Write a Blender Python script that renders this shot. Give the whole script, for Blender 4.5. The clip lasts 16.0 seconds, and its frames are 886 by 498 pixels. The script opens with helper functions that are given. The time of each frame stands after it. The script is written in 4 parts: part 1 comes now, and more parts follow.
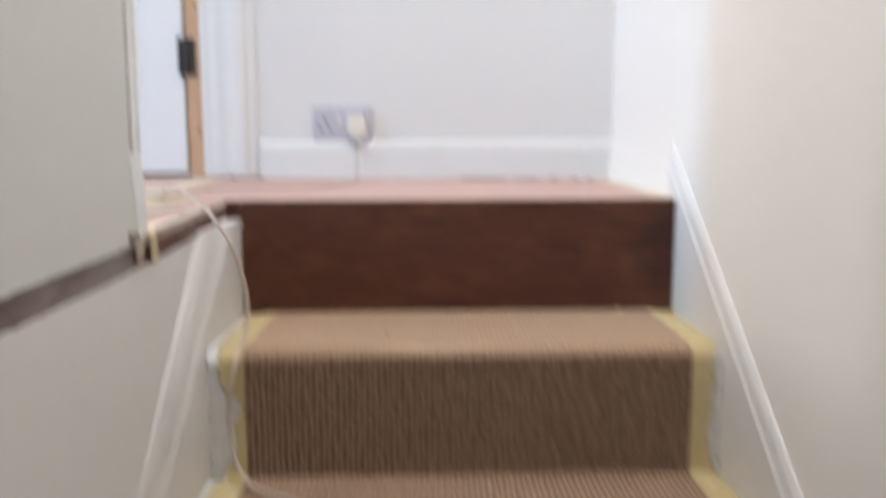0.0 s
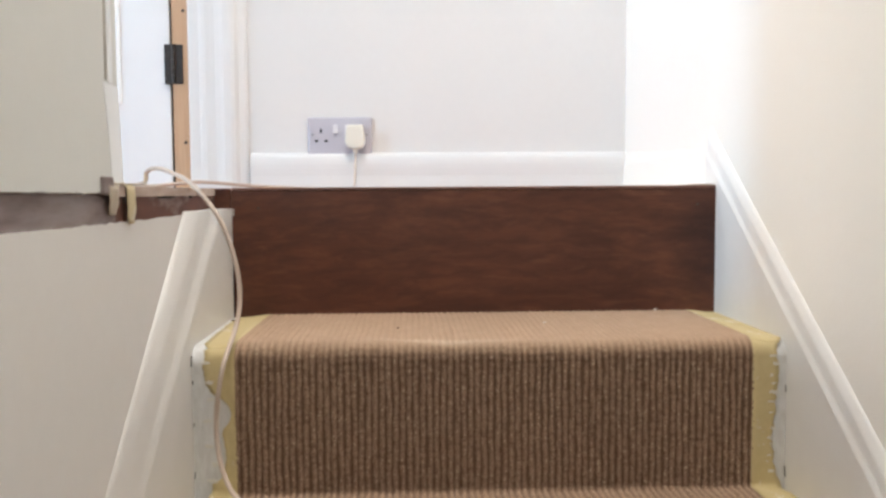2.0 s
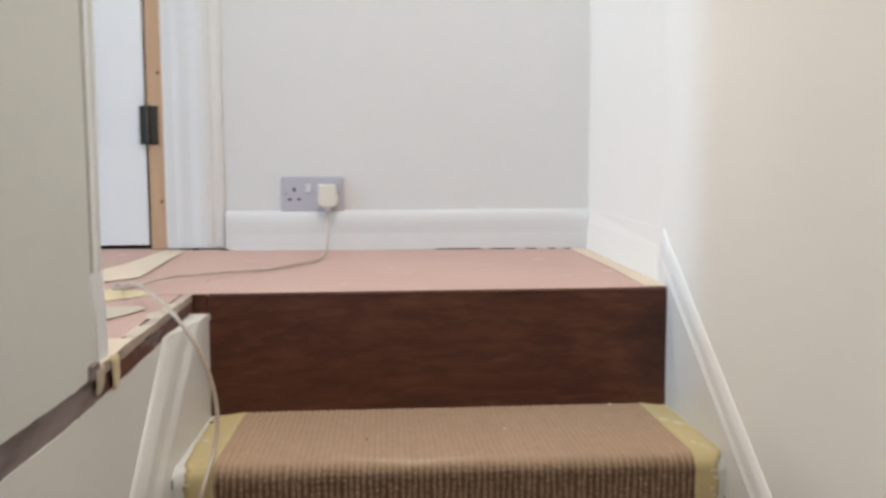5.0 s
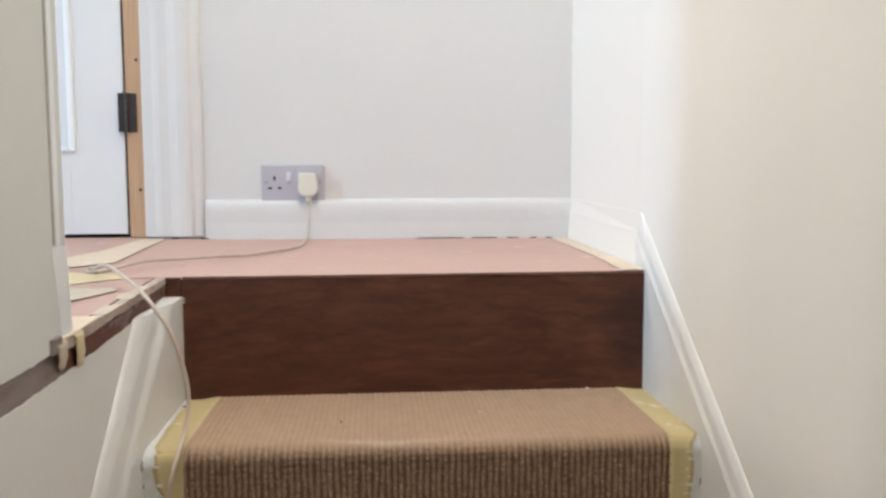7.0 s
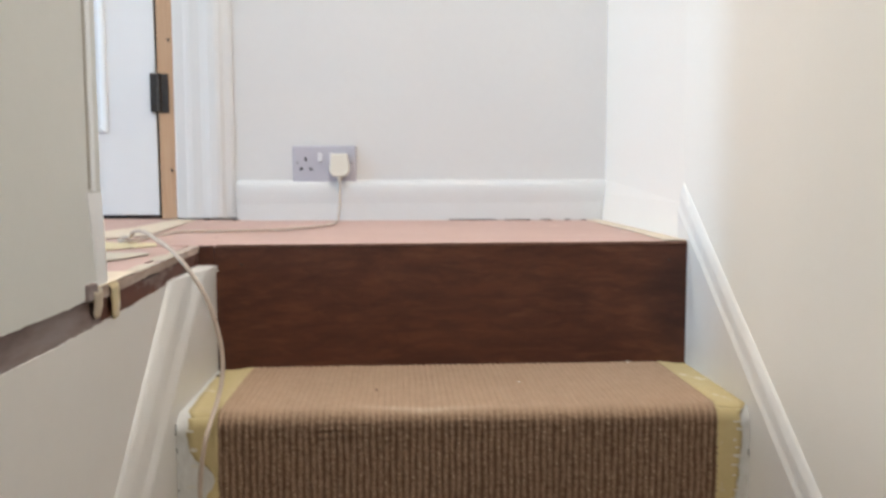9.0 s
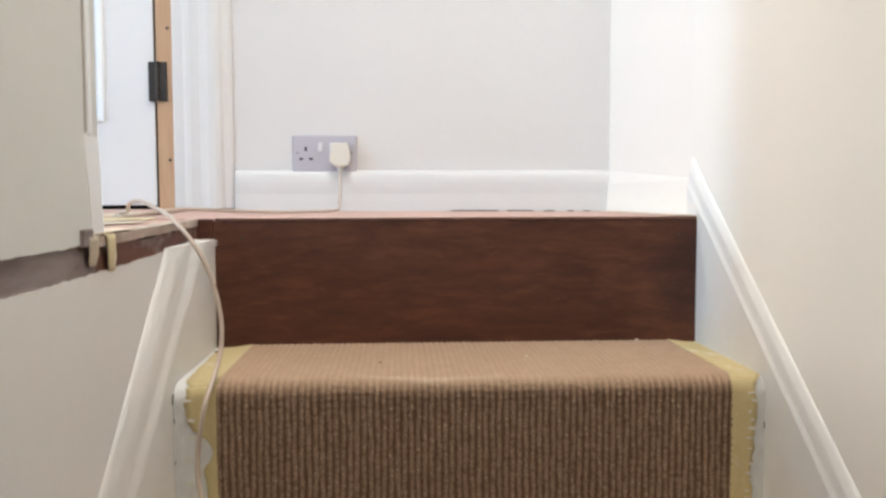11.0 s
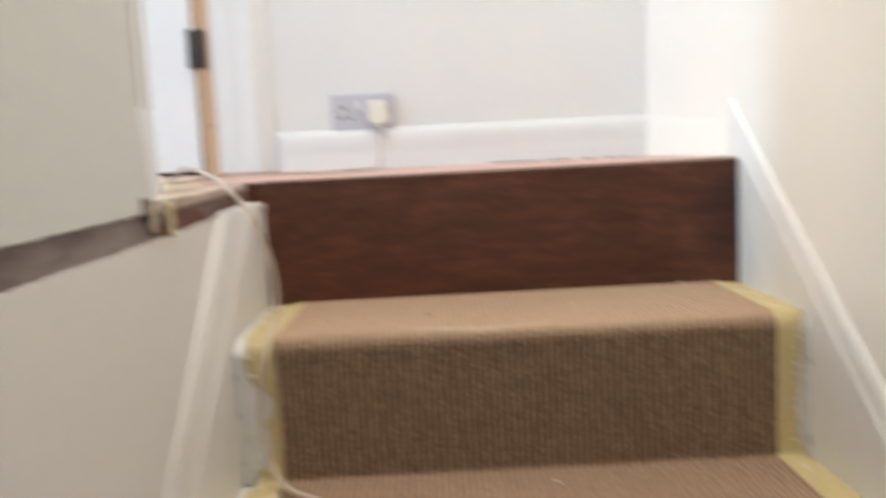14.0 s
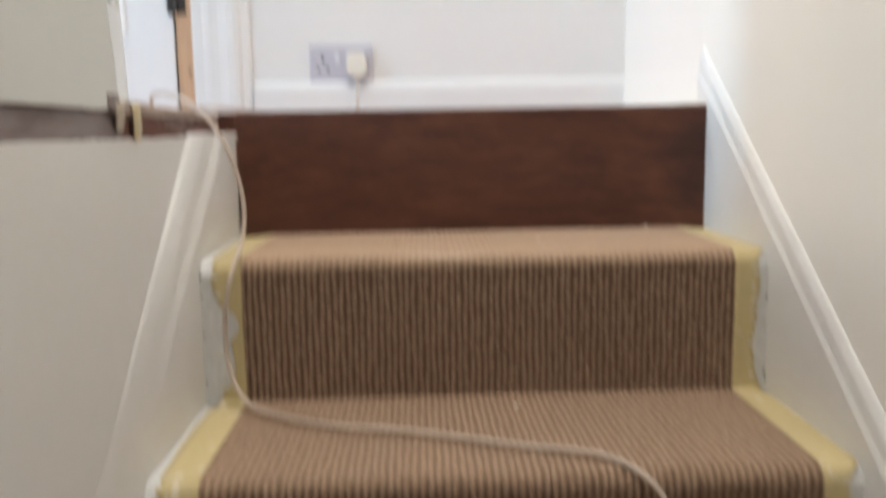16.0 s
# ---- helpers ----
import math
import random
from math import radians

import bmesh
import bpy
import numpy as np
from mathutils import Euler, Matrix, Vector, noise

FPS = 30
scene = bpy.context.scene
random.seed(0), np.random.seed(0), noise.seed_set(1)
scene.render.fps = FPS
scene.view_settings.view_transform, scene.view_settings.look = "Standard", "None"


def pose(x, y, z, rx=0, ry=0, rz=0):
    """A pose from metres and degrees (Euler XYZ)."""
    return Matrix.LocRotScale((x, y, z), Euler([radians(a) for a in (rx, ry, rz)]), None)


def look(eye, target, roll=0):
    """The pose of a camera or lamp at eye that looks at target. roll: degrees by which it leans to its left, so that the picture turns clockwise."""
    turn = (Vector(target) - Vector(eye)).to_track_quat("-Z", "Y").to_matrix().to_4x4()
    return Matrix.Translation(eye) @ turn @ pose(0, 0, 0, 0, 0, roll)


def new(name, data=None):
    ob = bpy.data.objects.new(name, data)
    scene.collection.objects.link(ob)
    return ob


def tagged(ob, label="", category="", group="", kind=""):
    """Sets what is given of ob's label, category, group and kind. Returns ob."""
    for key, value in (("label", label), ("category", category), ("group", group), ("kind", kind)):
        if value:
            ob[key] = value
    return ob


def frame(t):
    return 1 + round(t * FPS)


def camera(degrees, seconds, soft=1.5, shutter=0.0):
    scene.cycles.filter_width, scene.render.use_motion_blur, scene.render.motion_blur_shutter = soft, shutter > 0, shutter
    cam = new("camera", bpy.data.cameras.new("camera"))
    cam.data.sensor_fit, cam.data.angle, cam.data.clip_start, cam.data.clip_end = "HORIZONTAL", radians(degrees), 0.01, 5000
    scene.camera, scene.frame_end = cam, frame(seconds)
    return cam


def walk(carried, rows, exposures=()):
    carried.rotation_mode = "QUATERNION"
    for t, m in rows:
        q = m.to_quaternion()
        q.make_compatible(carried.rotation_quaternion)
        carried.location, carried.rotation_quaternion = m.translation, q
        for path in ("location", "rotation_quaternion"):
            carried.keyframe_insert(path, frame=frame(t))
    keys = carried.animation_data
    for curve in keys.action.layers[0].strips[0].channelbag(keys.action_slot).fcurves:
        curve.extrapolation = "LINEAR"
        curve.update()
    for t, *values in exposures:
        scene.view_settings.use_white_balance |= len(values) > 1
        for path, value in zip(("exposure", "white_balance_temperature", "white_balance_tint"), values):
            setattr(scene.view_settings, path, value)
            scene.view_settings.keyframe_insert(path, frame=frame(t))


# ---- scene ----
cam = camera(54.9, 16.0, soft=2.65, shutter=1.5)
PATH = [
    (0, (0.2703, -1.319, 0.1047), (0.3123, 0.6622, -0.1644), -0.15),
    (0.035, (0.2703, -1.316, 0.1047), (0.3061, 0.6646, -0.1520), -0.15),
    (0.1, (0.274, -1.311, 0.1033), (0.3094, 0.6712, -0.1586), -0.29),
    (0.2, (0.277, -1.303, 0.1033), (0.3039, 0.688, -0.0891), 0.25),
    (0.3, (0.2783, -1.292, 0.1046), (0.3319, 0.7018, -0.0445), 0.25),
    (0.4, (0.2779, -1.279, 0.1086), (0.3567, 0.7175, 0.021), 1.31),
    (0.5, (0.2805, -1.27, 0.1083), (0.3533, 0.7284, 0.065), 0.82),
    (0.7, (0.2741, -1.244, 0.083), (0.3551, 0.7539, 0.1174), 1.14),
    (0.9, (0.2673, -1.218, 0.0577), (0.3719, 0.7792, 0.0715), 1.06),
    (1, (0.2654, -1.207, 0.0435), (0.3769, 0.7901, 0.0521), 1.16),
    (1.1, (0.2593, -1.2, 0.0367), (0.3834, 0.7958, 0.0192), 1.04),
    (1.3, (0.2494, -1.19, 0.0206), (0.3796, 0.8047, -0.0328), 0.74),
    (1.5, (0.24, -1.181, 0.004), (0.372, 0.8116, -0.106), 0.60),
    (1.7, (0.235, -1.182, 0.0007), (0.3443, 0.8108, -0.1345), 0.17),
    (2, (0.23, -1.186, -0.007), (0.308, 0.8082, -0.137), -0.30),
    (2.2, (0.2283, -1.185, -0.0092), (0.3152, 0.8079, -0.1484), -0.05),
    (2.5, (0.227, -1.186, -0.014), (0.344, 0.8065, -0.141), -0.10),
    (2.7, (0.2255, -1.183, -0.0152), (0.3534, 0.8086, -0.1429), 0.01),
    (3, (0.224, -1.18, -0.018), (0.358, 0.8105, -0.16), -0.20),
    (3.2, (0.2223, -1.178, -0.0147), (0.3555, 0.811, -0.1761), 0.08),
    (3.5, (0.224, -1.181, -0.015), (0.349, 0.8077, -0.1871), -0.10),
    (3.7, (0.2236, -1.183, -0.0104), (0.3497, 0.8052, -0.1902), 0.07),
    (4, (0.225, -1.188, -0.006), (0.35, 0.8013, -0.1709), -0.30),
    (4.3, (0.2244, -1.197, 0.0512), (0.3398, 0.7848, -0.1954), -1.45),
    (4.4, (0.2258, -1.202, 0.069), (0.3282, 0.7796, -0.1836), -0.97),
    (4.5, (0.2279, -1.208, 0.0861), (0.3167, 0.7775, -0.1389), -0.45),
    (4.6, (0.2304, -1.214, 0.1045), (0.319, 0.7742, -0.097), -0.06),
    (4.8, (0.2368, -1.227, 0.1399), (0.3556, 0.7606, -0.0471), 1.01),
    (4.9, (0.24, -1.234, 0.1569), (0.3715, 0.7539, -0.0202), 0.52),
    (5, (0.242, -1.239, 0.175), (0.376, 0.7486, -0.003), -0.30),
    (5.1, (0.2424, -1.238, 0.1742), (0.3849, 0.7476, -0.0174), -0.48),
    (7.3, (0.2622, -1.233, 0.1501), (0.4266, 0.7519, -0.0306), -0.11),
    (7.5, (0.262, -1.23, 0.15), (0.432, 0.7537, -0.04), -0.10),
    (7.7, (0.2583, -1.221, 0.1464), (0.4313, 0.7608, -0.0559), -0.12),
    (8, (0.254, -1.21, 0.14), (0.4361, 0.7707, -0.0691), 0.10),
    (8.2, (0.2504, -1.205, 0.1371), (0.4137, 0.7751, -0.0927), -0.14),
    (8.5, (0.25, -1.204, 0.128), (0.39, 0.7762, -0.115), -0.20),
    (8.7, (0.2477, -1.206, 0.1176), (0.3779, 0.7764, -0.1135), 0.09),
    (8.9, (0.2478, -1.211, 0.1046), (0.3536, 0.7769, -0.0881), -0.03),
    (9, (0.246, -1.211, 0.1), (0.346, 0.7789, -0.074), -0.20),
    (9.1, (0.2465, -1.211, 0.0957), (0.344, 0.7796, -0.0697), -0.42),
    (11.3, (0.2359, -1.186, 0.0254), (0.3487, 0.8068, -0.0938), 0.02),
    (11.5, (0.237, -1.187, 0.017), (0.359, 0.8068, -0.082), 0.60),
    (11.7, (0.2391, -1.188, 0.0136), (0.3593, 0.8067, -0.064), 0.37),
    (12, (0.24, -1.187, 0.011), (0.367, 0.8054, -0.109), 0.20),
    (12.2, (0.2419, -1.19, 0.0097), (0.3853, 0.8014, -0.1043), 0.79),
    (12.5, (0.241, -1.19, 0.011), (0.398, 0.7985, -0.135), 0.40),
    (12.7, (0.2401, -1.194, 0.016), (0.383, 0.7951, -0.1387), -0.39),
    (12.9, (0.2415, -1.201, 0.0185), (0.3638, 0.7896, -0.1342), -0.73),
    (13, (0.242, -1.204, 0.02), (0.353, 0.7876, -0.125), -1.10),
    (13.1, (0.2437, -1.205, 0.017), (0.3393, 0.7887, -0.1114), -1.48),
    (13.3, (0.2447, -1.203, 0.0141), (0.3275, 0.7914, -0.1067), -1.52),
    (13.5, (0.2447, -1.2, 0.0127), (0.3401, 0.7931, -0.1196), -0.88),
    (13.6, (0.2413, -1.201, 0.0188), (0.3338, 0.7858, -0.1877), -1.56),
    (13.7, (0.2385, -1.203, 0.0245), (0.3227, 0.7803, -0.218), -2.00),
    (13.9, (0.2347, -1.209, 0.0339), (0.2749, 0.7755, -0.2099), -2.89),
    (14, (0.2318, -1.211, 0.0399), (0.2406, 0.7744, -0.2018), -2.92),
    (14.1, (0.2354, -1.219, 0.0349), (0.1979, 0.7736, -0.1339), -2.87),
    (14.3, (0.2353, -1.225, 0.0324), (0.181, 0.7709, -0.0876), -3.58),
    (14.4, (0.2362, -1.229, 0.03), (0.166, 0.7651, -0.1066), -4.04),
    (14.5, (0.2349, -1.23, 0.0304), (0.1614, 0.7626, -0.1222), -3.98),
    (14.6, (0.2377, -1.232, 0.0246), (0.1654, 0.7609, -0.1212), -3.54),
    (14.8, (0.2369, -1.229, 0.0208), (0.2092, 0.7643, -0.1441), -1.74),
    (14.9, (0.2385, -1.229, 0.0163), (0.2245, 0.7628, -0.1593), -1.42),
    (15, (0.2388, -1.228, 0.0134), (0.2401, 0.7632, -0.1692), -0.92),
    (15.1, (0.2389, -1.231, 0.0086), (0.2595, 0.7589, -0.1941), -0.42),
    (15.3, (0.2377, -1.233, 0.0002), (0.2827, 0.7512, -0.2438), 0.01),
    (15.4, (0.2362, -1.234, -0.0032), (0.2844, 0.7478, -0.2714), -0.18),
    (15.5, (0.2365, -1.236, -0.0082), (0.2899, 0.7451, -0.2776), 0.25),
    (15.6, (0.2402, -1.238, -0.0139), (0.2871, 0.7438, -0.2824), 0.19),
    (15.7, (0.2423, -1.237, -0.0177), (0.296, 0.7451, -0.2792), 0.12),
    (15.9, (0.2433, -1.232, -0.0223), (0.3063, 0.7425, -0.3356), -0.64),
    (16, (0.2454, -1.231, -0.0262), (0.2985, 0.7485, -0.3053), -0.95),
]
EXPOSURE = [(0, -0.095, 6095, 12.0), (0.5, -0.225, 6135, 10.0), (1, -0.305, 6215, 9.3), (1.5, -0.095, 6265, 10.5), (2, 0.15, 6340, 10.1), (2.5, -0.005, 6330, 11.3), (3, -0.025, 6330, 11.3), (3.5, -0.025, 6320, 11.3), (4, 0.065, 6350, 11.3), (4.5, 0.065, 6355, 9.9), (5, -0.316, 6385, 8.9), (5.4, -0.287, 6385, 8.9), (6.2, -0.149, 6375, 8.9), (7.5, -0.152, 6375, 8.9), (9, -0.155, 6365, 8.9), (10.5, -0.005, 6415, 9.3), (11.5, 0.035, 6435, 9.4), (12.5, -0.015, 6485, 9.3), (13.5, 0.022, 6535, 9.2), (14, 0.068, 6565, 9.2), (14.5, -0.025, 6595, 9.2), (16, -0.015, 6335, 9.0)]
walk(cam, [(t, look(e, g, r)) for t, e, g, r in PATH], EXPOSURE)

# ---- world, daylight and exposure ----
world = bpy.data.worlds.new("sky")
scene.world = world
world.use_nodes = True
wn = world.node_tree
sky = wn.nodes.new("ShaderNodeTexSky")
sky.sky_type = "NISHITA"
sky.sun_disc = False
sky.sun_elevation = radians(40)
sky.sun_rotation = radians(200)
wn.links.new(sky.outputs[0], wn.nodes["Background"].inputs[0])
wn.nodes["Background"].inputs[1].default_value = 0.08


def area_lamp(name, m, w, h, power, color):
    lamp = bpy.data.lights.new(name, "AREA")
    lamp.shape, lamp.size, lamp.size_y, lamp.energy, lamp.color = "RECTANGLE", w, h, power, color
    ob = new(name, lamp)
    ob.matrix_basis = m
    return ob


# daylight lamps at three unseen landing windows; added fill overhead and at stair foot
area_lamp("landing_daylight", pose(-4.19, -2.16, 1.4, 0, -90, 0), 1.2, 0.56, 92, (0.35, 0.67, 1.0))
area_lamp("landing_daylight", pose(-4.19, -0.98, 1.4, 0, -90, 0), 1.2, 0.36, 13, (1.0, 0.90, 0.77))
area_lamp("landing_daylight", pose(-4.19, 0.49, 1.02, 0, -90, 0), 0.72, 0.42, 34, (1.0, 0.94, 0.85))
area_lamp("overhead_fill", pose(0.15, -0.72, 2.36, 0, 0, 0), 0.34, 1.2, 39, (1.0, 0.932, 0.838))
area_lamp("stair_foot_fill", look((0.33, -4.58, 1.2), (0.33, 0, 0.0)), 0.6, 1.6, 8, (1.0, 0.97, 0.92))

# ---- materials ----


def material(name, color, dark=None, rough=0.6, grain=(40, 0.5), blot=(3, 0.3), bump=0.1, bump_scale=200, metal=0.0, stretch=(1, 1, 1), spec=0.5):
    """A surface with colour varied at two scales and a fine relief."""
    m = bpy.data.materials.new(name)
    m.use_nodes = True
    nt = m.node_tree
    b = nt.nodes["Principled BSDF"]
    b.inputs["Roughness"].default_value, b.inputs["Metallic"].default_value = rough, metal
    b.inputs["Specular IOR Level"].default_value = spec
    dark = dark or tuple(c * 0.85 for c in color)
    tc = nt.nodes.new("ShaderNodeTexCoord")
    mp = nt.nodes.new("ShaderNodeMapping")
    mp.inputs["Scale"].default_value = stretch
    nt.links.new(tc.outputs["Object"], mp.inputs[0])

    def noisy(scale, detail, rough_=0.55):
        n = nt.nodes.new("ShaderNodeTexNoise")
        n.inputs["Scale"].default_value, n.inputs["Detail"].default_value, n.inputs["Roughness"].default_value = scale, detail, rough_
        nt.links.new(mp.outputs[0], n.inputs["Vector"])
        return n.outputs["Fac"]

    def mixed(fac, a, c):
        x = nt.nodes.new("ShaderNodeMix")
        x.data_type = "RGBA"
        nt.links.new(fac, x.inputs[0])
        for v, i in ((a, 6), (c, 7)):
            if isinstance(v, tuple):
                x.inputs[i].default_value = (*v, 1)
            else:
                nt.links.new(v, x.inputs[i])
        return x.outputs[2]

    def ramp(fac, lo, hi, strength=1.0):
        r = nt.nodes.new("ShaderNodeMapRange")
        r.inputs[1].default_value, r.inputs[2].default_value, r.inputs[4].default_value = lo, hi, strength
        nt.links.new(fac, r.inputs[0])
        return r.outputs[0]

    c = mixed(ramp(noisy(grain[0], 4), 0.35, 0.65, grain[1]), color, dark)
    c = mixed(ramp(noisy(blot[0], 3), 0.4, 0.75, blot[1]), c, dark)
    nt.links.new(c, b.inputs["Base Color"])
    if bump:
        bp = nt.nodes.new("ShaderNodeBump")
        bp.inputs["Strength"].default_value, bp.inputs["Distance"].default_value = bump, 0.002
        nt.links.new(noisy(bump_scale, 5), bp.inputs["Height"])
        nt.links.new(bp.outputs[0], b.inputs["Normal"])
    return m, nt, b, noisy, mixed, ramp


def plain(*a, **k):
    return material(*a, **k)[0]


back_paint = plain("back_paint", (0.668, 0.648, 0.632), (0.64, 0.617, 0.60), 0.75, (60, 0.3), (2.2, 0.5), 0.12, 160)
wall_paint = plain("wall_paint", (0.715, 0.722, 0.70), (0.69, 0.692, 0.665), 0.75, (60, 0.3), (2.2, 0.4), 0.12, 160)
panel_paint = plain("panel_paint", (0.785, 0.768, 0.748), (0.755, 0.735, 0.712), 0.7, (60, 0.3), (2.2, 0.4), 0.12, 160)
# lighter, warmer than wall_paint: light on the side wall is put into its colour
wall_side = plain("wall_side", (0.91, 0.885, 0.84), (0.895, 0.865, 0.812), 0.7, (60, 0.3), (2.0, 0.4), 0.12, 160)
ceiling_paint = plain("ceiling_paint", (0.8, 0.8, 0.78), None, 0.9, (30, 0.2), (2, 0.2), 0.05)
gloss_white = plain("gloss_white", (0.69, 0.678, 0.668), (0.66, 0.643, 0.63), 0.55, (25, 0.25), (5, 0.3), 0.10, 70, spec=0.4)
string_paint = plain("string_paint", (0.80, 0.788, 0.772), (0.74, 0.722, 0.70), 0.45, (30, 0.3), (6, 0.4), 0.12, 60, spec=0.4)
door_paint = plain("door_paint", (0.79, 0.785, 0.79), (0.76, 0.755, 0.755), 0.5, (25, 0.2), (5, 0.2), 0.06, 70)
# extra bright: light caught by door bead and corner strip is in the colour
bead_white = plain("bead_white", (0.90, 0.92, 0.94), (0.88, 0.9, 0.92), 0.35, (25, 0.1), (5, 0.1), 0.0)
brushed_white = plain("brushed_white", (0.665, 0.665, 0.66), (0.52, 0.51, 0.49), 0.6, (110, 0.55), (45, 0.6), 0.5, 150, stretch=(1.3, 1, 0.6))
bare_pine = plain("bare_pine", (0.56, 0.365, 0.225), (0.44, 0.265, 0.15), 0.6, (60, 0.6), (9, 0.4), 0.15, 150, stretch=(3, 3, 0.15))
pale_edge = plain("pale_edge", (0.52, 0.42, 0.36), (0.36, 0.27, 0.22), 0.75, (70, 0.7), (18, 0.7), 0.3, 120, stretch=(1, 0.3, 1))
hinge_iron = plain("hinge_iron", (0.055, 0.044, 0.038), (0.022, 0.018, 0.016), 0.5, (150, 0.6), (20, 0.4), 0.3, 220, metal=0.4)
dark_gap = plain("dark_gap", (0.012, 0.010, 0.010), None, 0.9)
socket_grey = plain("socket_grey", (0.46, 0.44, 0.49), (0.43, 0.41, 0.45), 0.35, (50, 0.1), (20, 0.1), 0.0, spec=0.5)
switch_grey = plain("switch_grey", (0.60, 0.58, 0.60), None, 0.35, (50, 0.1), (20, 0.1), 0.0)
plug_white = plain("plug_white", (0.69, 0.65, 0.57), (0.65, 0.61, 0.52), 0.35, (50, 0.1), (20, 0.2), 0.0)
flex_white = plain("flex_white", (0.53, 0.44, 0.37), (0.41, 0.32, 0.265), 0.5, (60, 0.3), (30, 0.4), 0.0)
tile_floor = plain("lower_floor", (0.28, 0.2, 0.14), (0.2, 0.14, 0.09), 0.6)


def pane_material():
    m = bpy.data.materials.new("window_glass")
    m.use_nodes = True
    b = m.node_tree.nodes["Principled BSDF"]
    b.inputs["Transmission Weight"].default_value, b.inputs["Roughness"].default_value, b.inputs["IOR"].default_value = 1.0, 0.02, 1.45
    return m


window_glass = pane_material()


def wood_material():
    """Dark stained board: long slanting grain with an arched figure and worn redder patches."""
    m, nt, b, noisy, mixed, ramp = material("stained_wood", (0.103, 0.0335, 0.0175), (0.060, 0.0195, 0.0112), 0.48, (9, 0.8), (2.5, 0.6), 0.10, 60, stretch=(0.75, 1, 2.2), spec=0.3)

    def grain(scale, rough, distortion, stretch, turn):
        n = nt.nodes.new("ShaderNodeTexNoise")
        mp = nt.nodes.new("ShaderNodeMapping")
        mp.inputs["Scale"].default_value, mp.inputs["Rotation"].default_value = stretch, (0, radians(turn), 0)
        nt.links.new(nt.nodes["Texture Coordinate"].outputs["Object"], mp.inputs[0])
        n.inputs["Scale"].default_value, n.inputs["Detail"].default_value = scale, 8
        n.inputs["Roughness"].default_value, n.inputs["Distortion"].default_value = rough, distortion
        nt.links.new(mp.outputs[0], n.inputs["Vector"])
        return n.outputs["Fac"]

    c = b.inputs["Base Color"].links[0].from_socket
    c = mixed(ramp(grain(7.0, 0.62, 1.5, (0.75, 1, 2.2), 0), 0.46, 0.74, 0.6), c, (0.158, 0.056, 0.029))
    # arched figure: rings round a far low centre, broken up by noise
    rings = nt.nodes.new("ShaderNodeTexWave")
    rings.wave_type, rings.rings_direction = "RINGS", "Y"
    place = nt.nodes.new("ShaderNodeMapping")
    place.inputs["Location"].default_value, place.inputs["Scale"].default_value = (-0.17, 0, 0.42), (0.45, 1, 1)
    nt.links.new(nt.nodes["Texture Coordinate"].outputs["Object"], place.inputs[0])
    nt.links.new(place.outputs[0], rings.inputs["Vector"])
    for key, value in (("Scale", 14), ("Distortion", 8.0), ("Detail", 3), ("Detail Scale", 2.2), ("Detail Roughness", 0.6)):
        rings.inputs[key].default_value = value
    c = mixed(ramp(rings.outputs["Fac"], 0.45, 1.0, 0.26), c, (0.042, 0.0135, 0.0075))
    c = mixed(ramp(grain(70, 0.6, 1.6, (0.30, 1, 1.5), 9), 0.46, 0.74, 0.36), c, (0.036, 0.0118, 0.0066))
    c = mixed(ramp(grain(46, 0.6, 1.2, (0.25, 1, 1.6), 6), 0.55, 0.76, 0.34), c, (0.195, 0.079, 0.046))
    # a soft-edged darker patch near one end, broken up by noise
    spot = nt.nodes.new("ShaderNodeTexGradient")
    spot.gradient_type = "SPHERICAL"
    at = nt.nodes.new("ShaderNodeMapping")
    at.vector_type = "TEXTURE"
    at.inputs["Location"].default_value, at.inputs["Scale"].default_value = (0.645, 0, -0.085), (0.055, 1, 0.085)
    nt.links.new(nt.nodes["Texture Coordinate"].outputs["Object"], at.inputs[0])
    nt.links.new(at.outputs[0], spot.inputs[0])
    blur = nt.nodes.new("ShaderNodeMath")
    blur.operation = "MULTIPLY"
    nt.links.new(ramp(spot.outputs["Fac"], 0.0, 0.5, 0.75), blur.inputs[0])
    nt.links.new(ramp(grain(30, 0.6, 0.5, (0.6, 1, 1.2), 0), 0.25, 0.6, 1.0), blur.inputs[1])
    c = mixed(blur.outputs[0], c, (0.034, 0.0125, 0.0085))
    nt.links.new(c, b.inputs["Base Color"])
    return m


stained_wood = wood_material()


def scraped_material():
    m, nt, b, noisy, mixed, ramp = material("scraped_wood", (0.16, 0.055, 0.032), (0.085, 0.03, 0.02), 0.6, (30, 0.7), (8, 0.5), 0.25, 90, stretch=(1, 0.4, 1.5))
    old = b.inputs["Base Color"].links[0].from_socket
    c = mixed(ramp(noisy(26, 5, 0.65), 0.52, 0.62, 0.55), old, (0.34, 0.29, 0.27))
    nt.links.new(c, b.inputs["Base Color"])
    return m


scraped_wood = scraped_material()
smeared_wood = plain("smeared_wood", (0.14, 0.092, 0.086), (0.28, 0.232, 0.225), 0.65, (35, 0.9), (10, 0.8), 0.25, 90, stretch=(1, 0.35, 1.6))


def board_material():
    m, nt, b, noisy, mixed, ramp = material("pink_board", (0.55, 0.37, 0.318), (0.48, 0.31, 0.258), 0.7, (90, 0.5), (4, 0.6), 0.15, 200)
    old = b.inputs["Base Color"].links[0].from_socket
    c = mixed(ramp(noisy(13, 4, 0.6), 0.63, 0.72, 0.55), old, (0.72, 0.58, 0.50))
    nt.links.new(c, b.inputs["Base Color"])
    return m


pink_board = board_material()


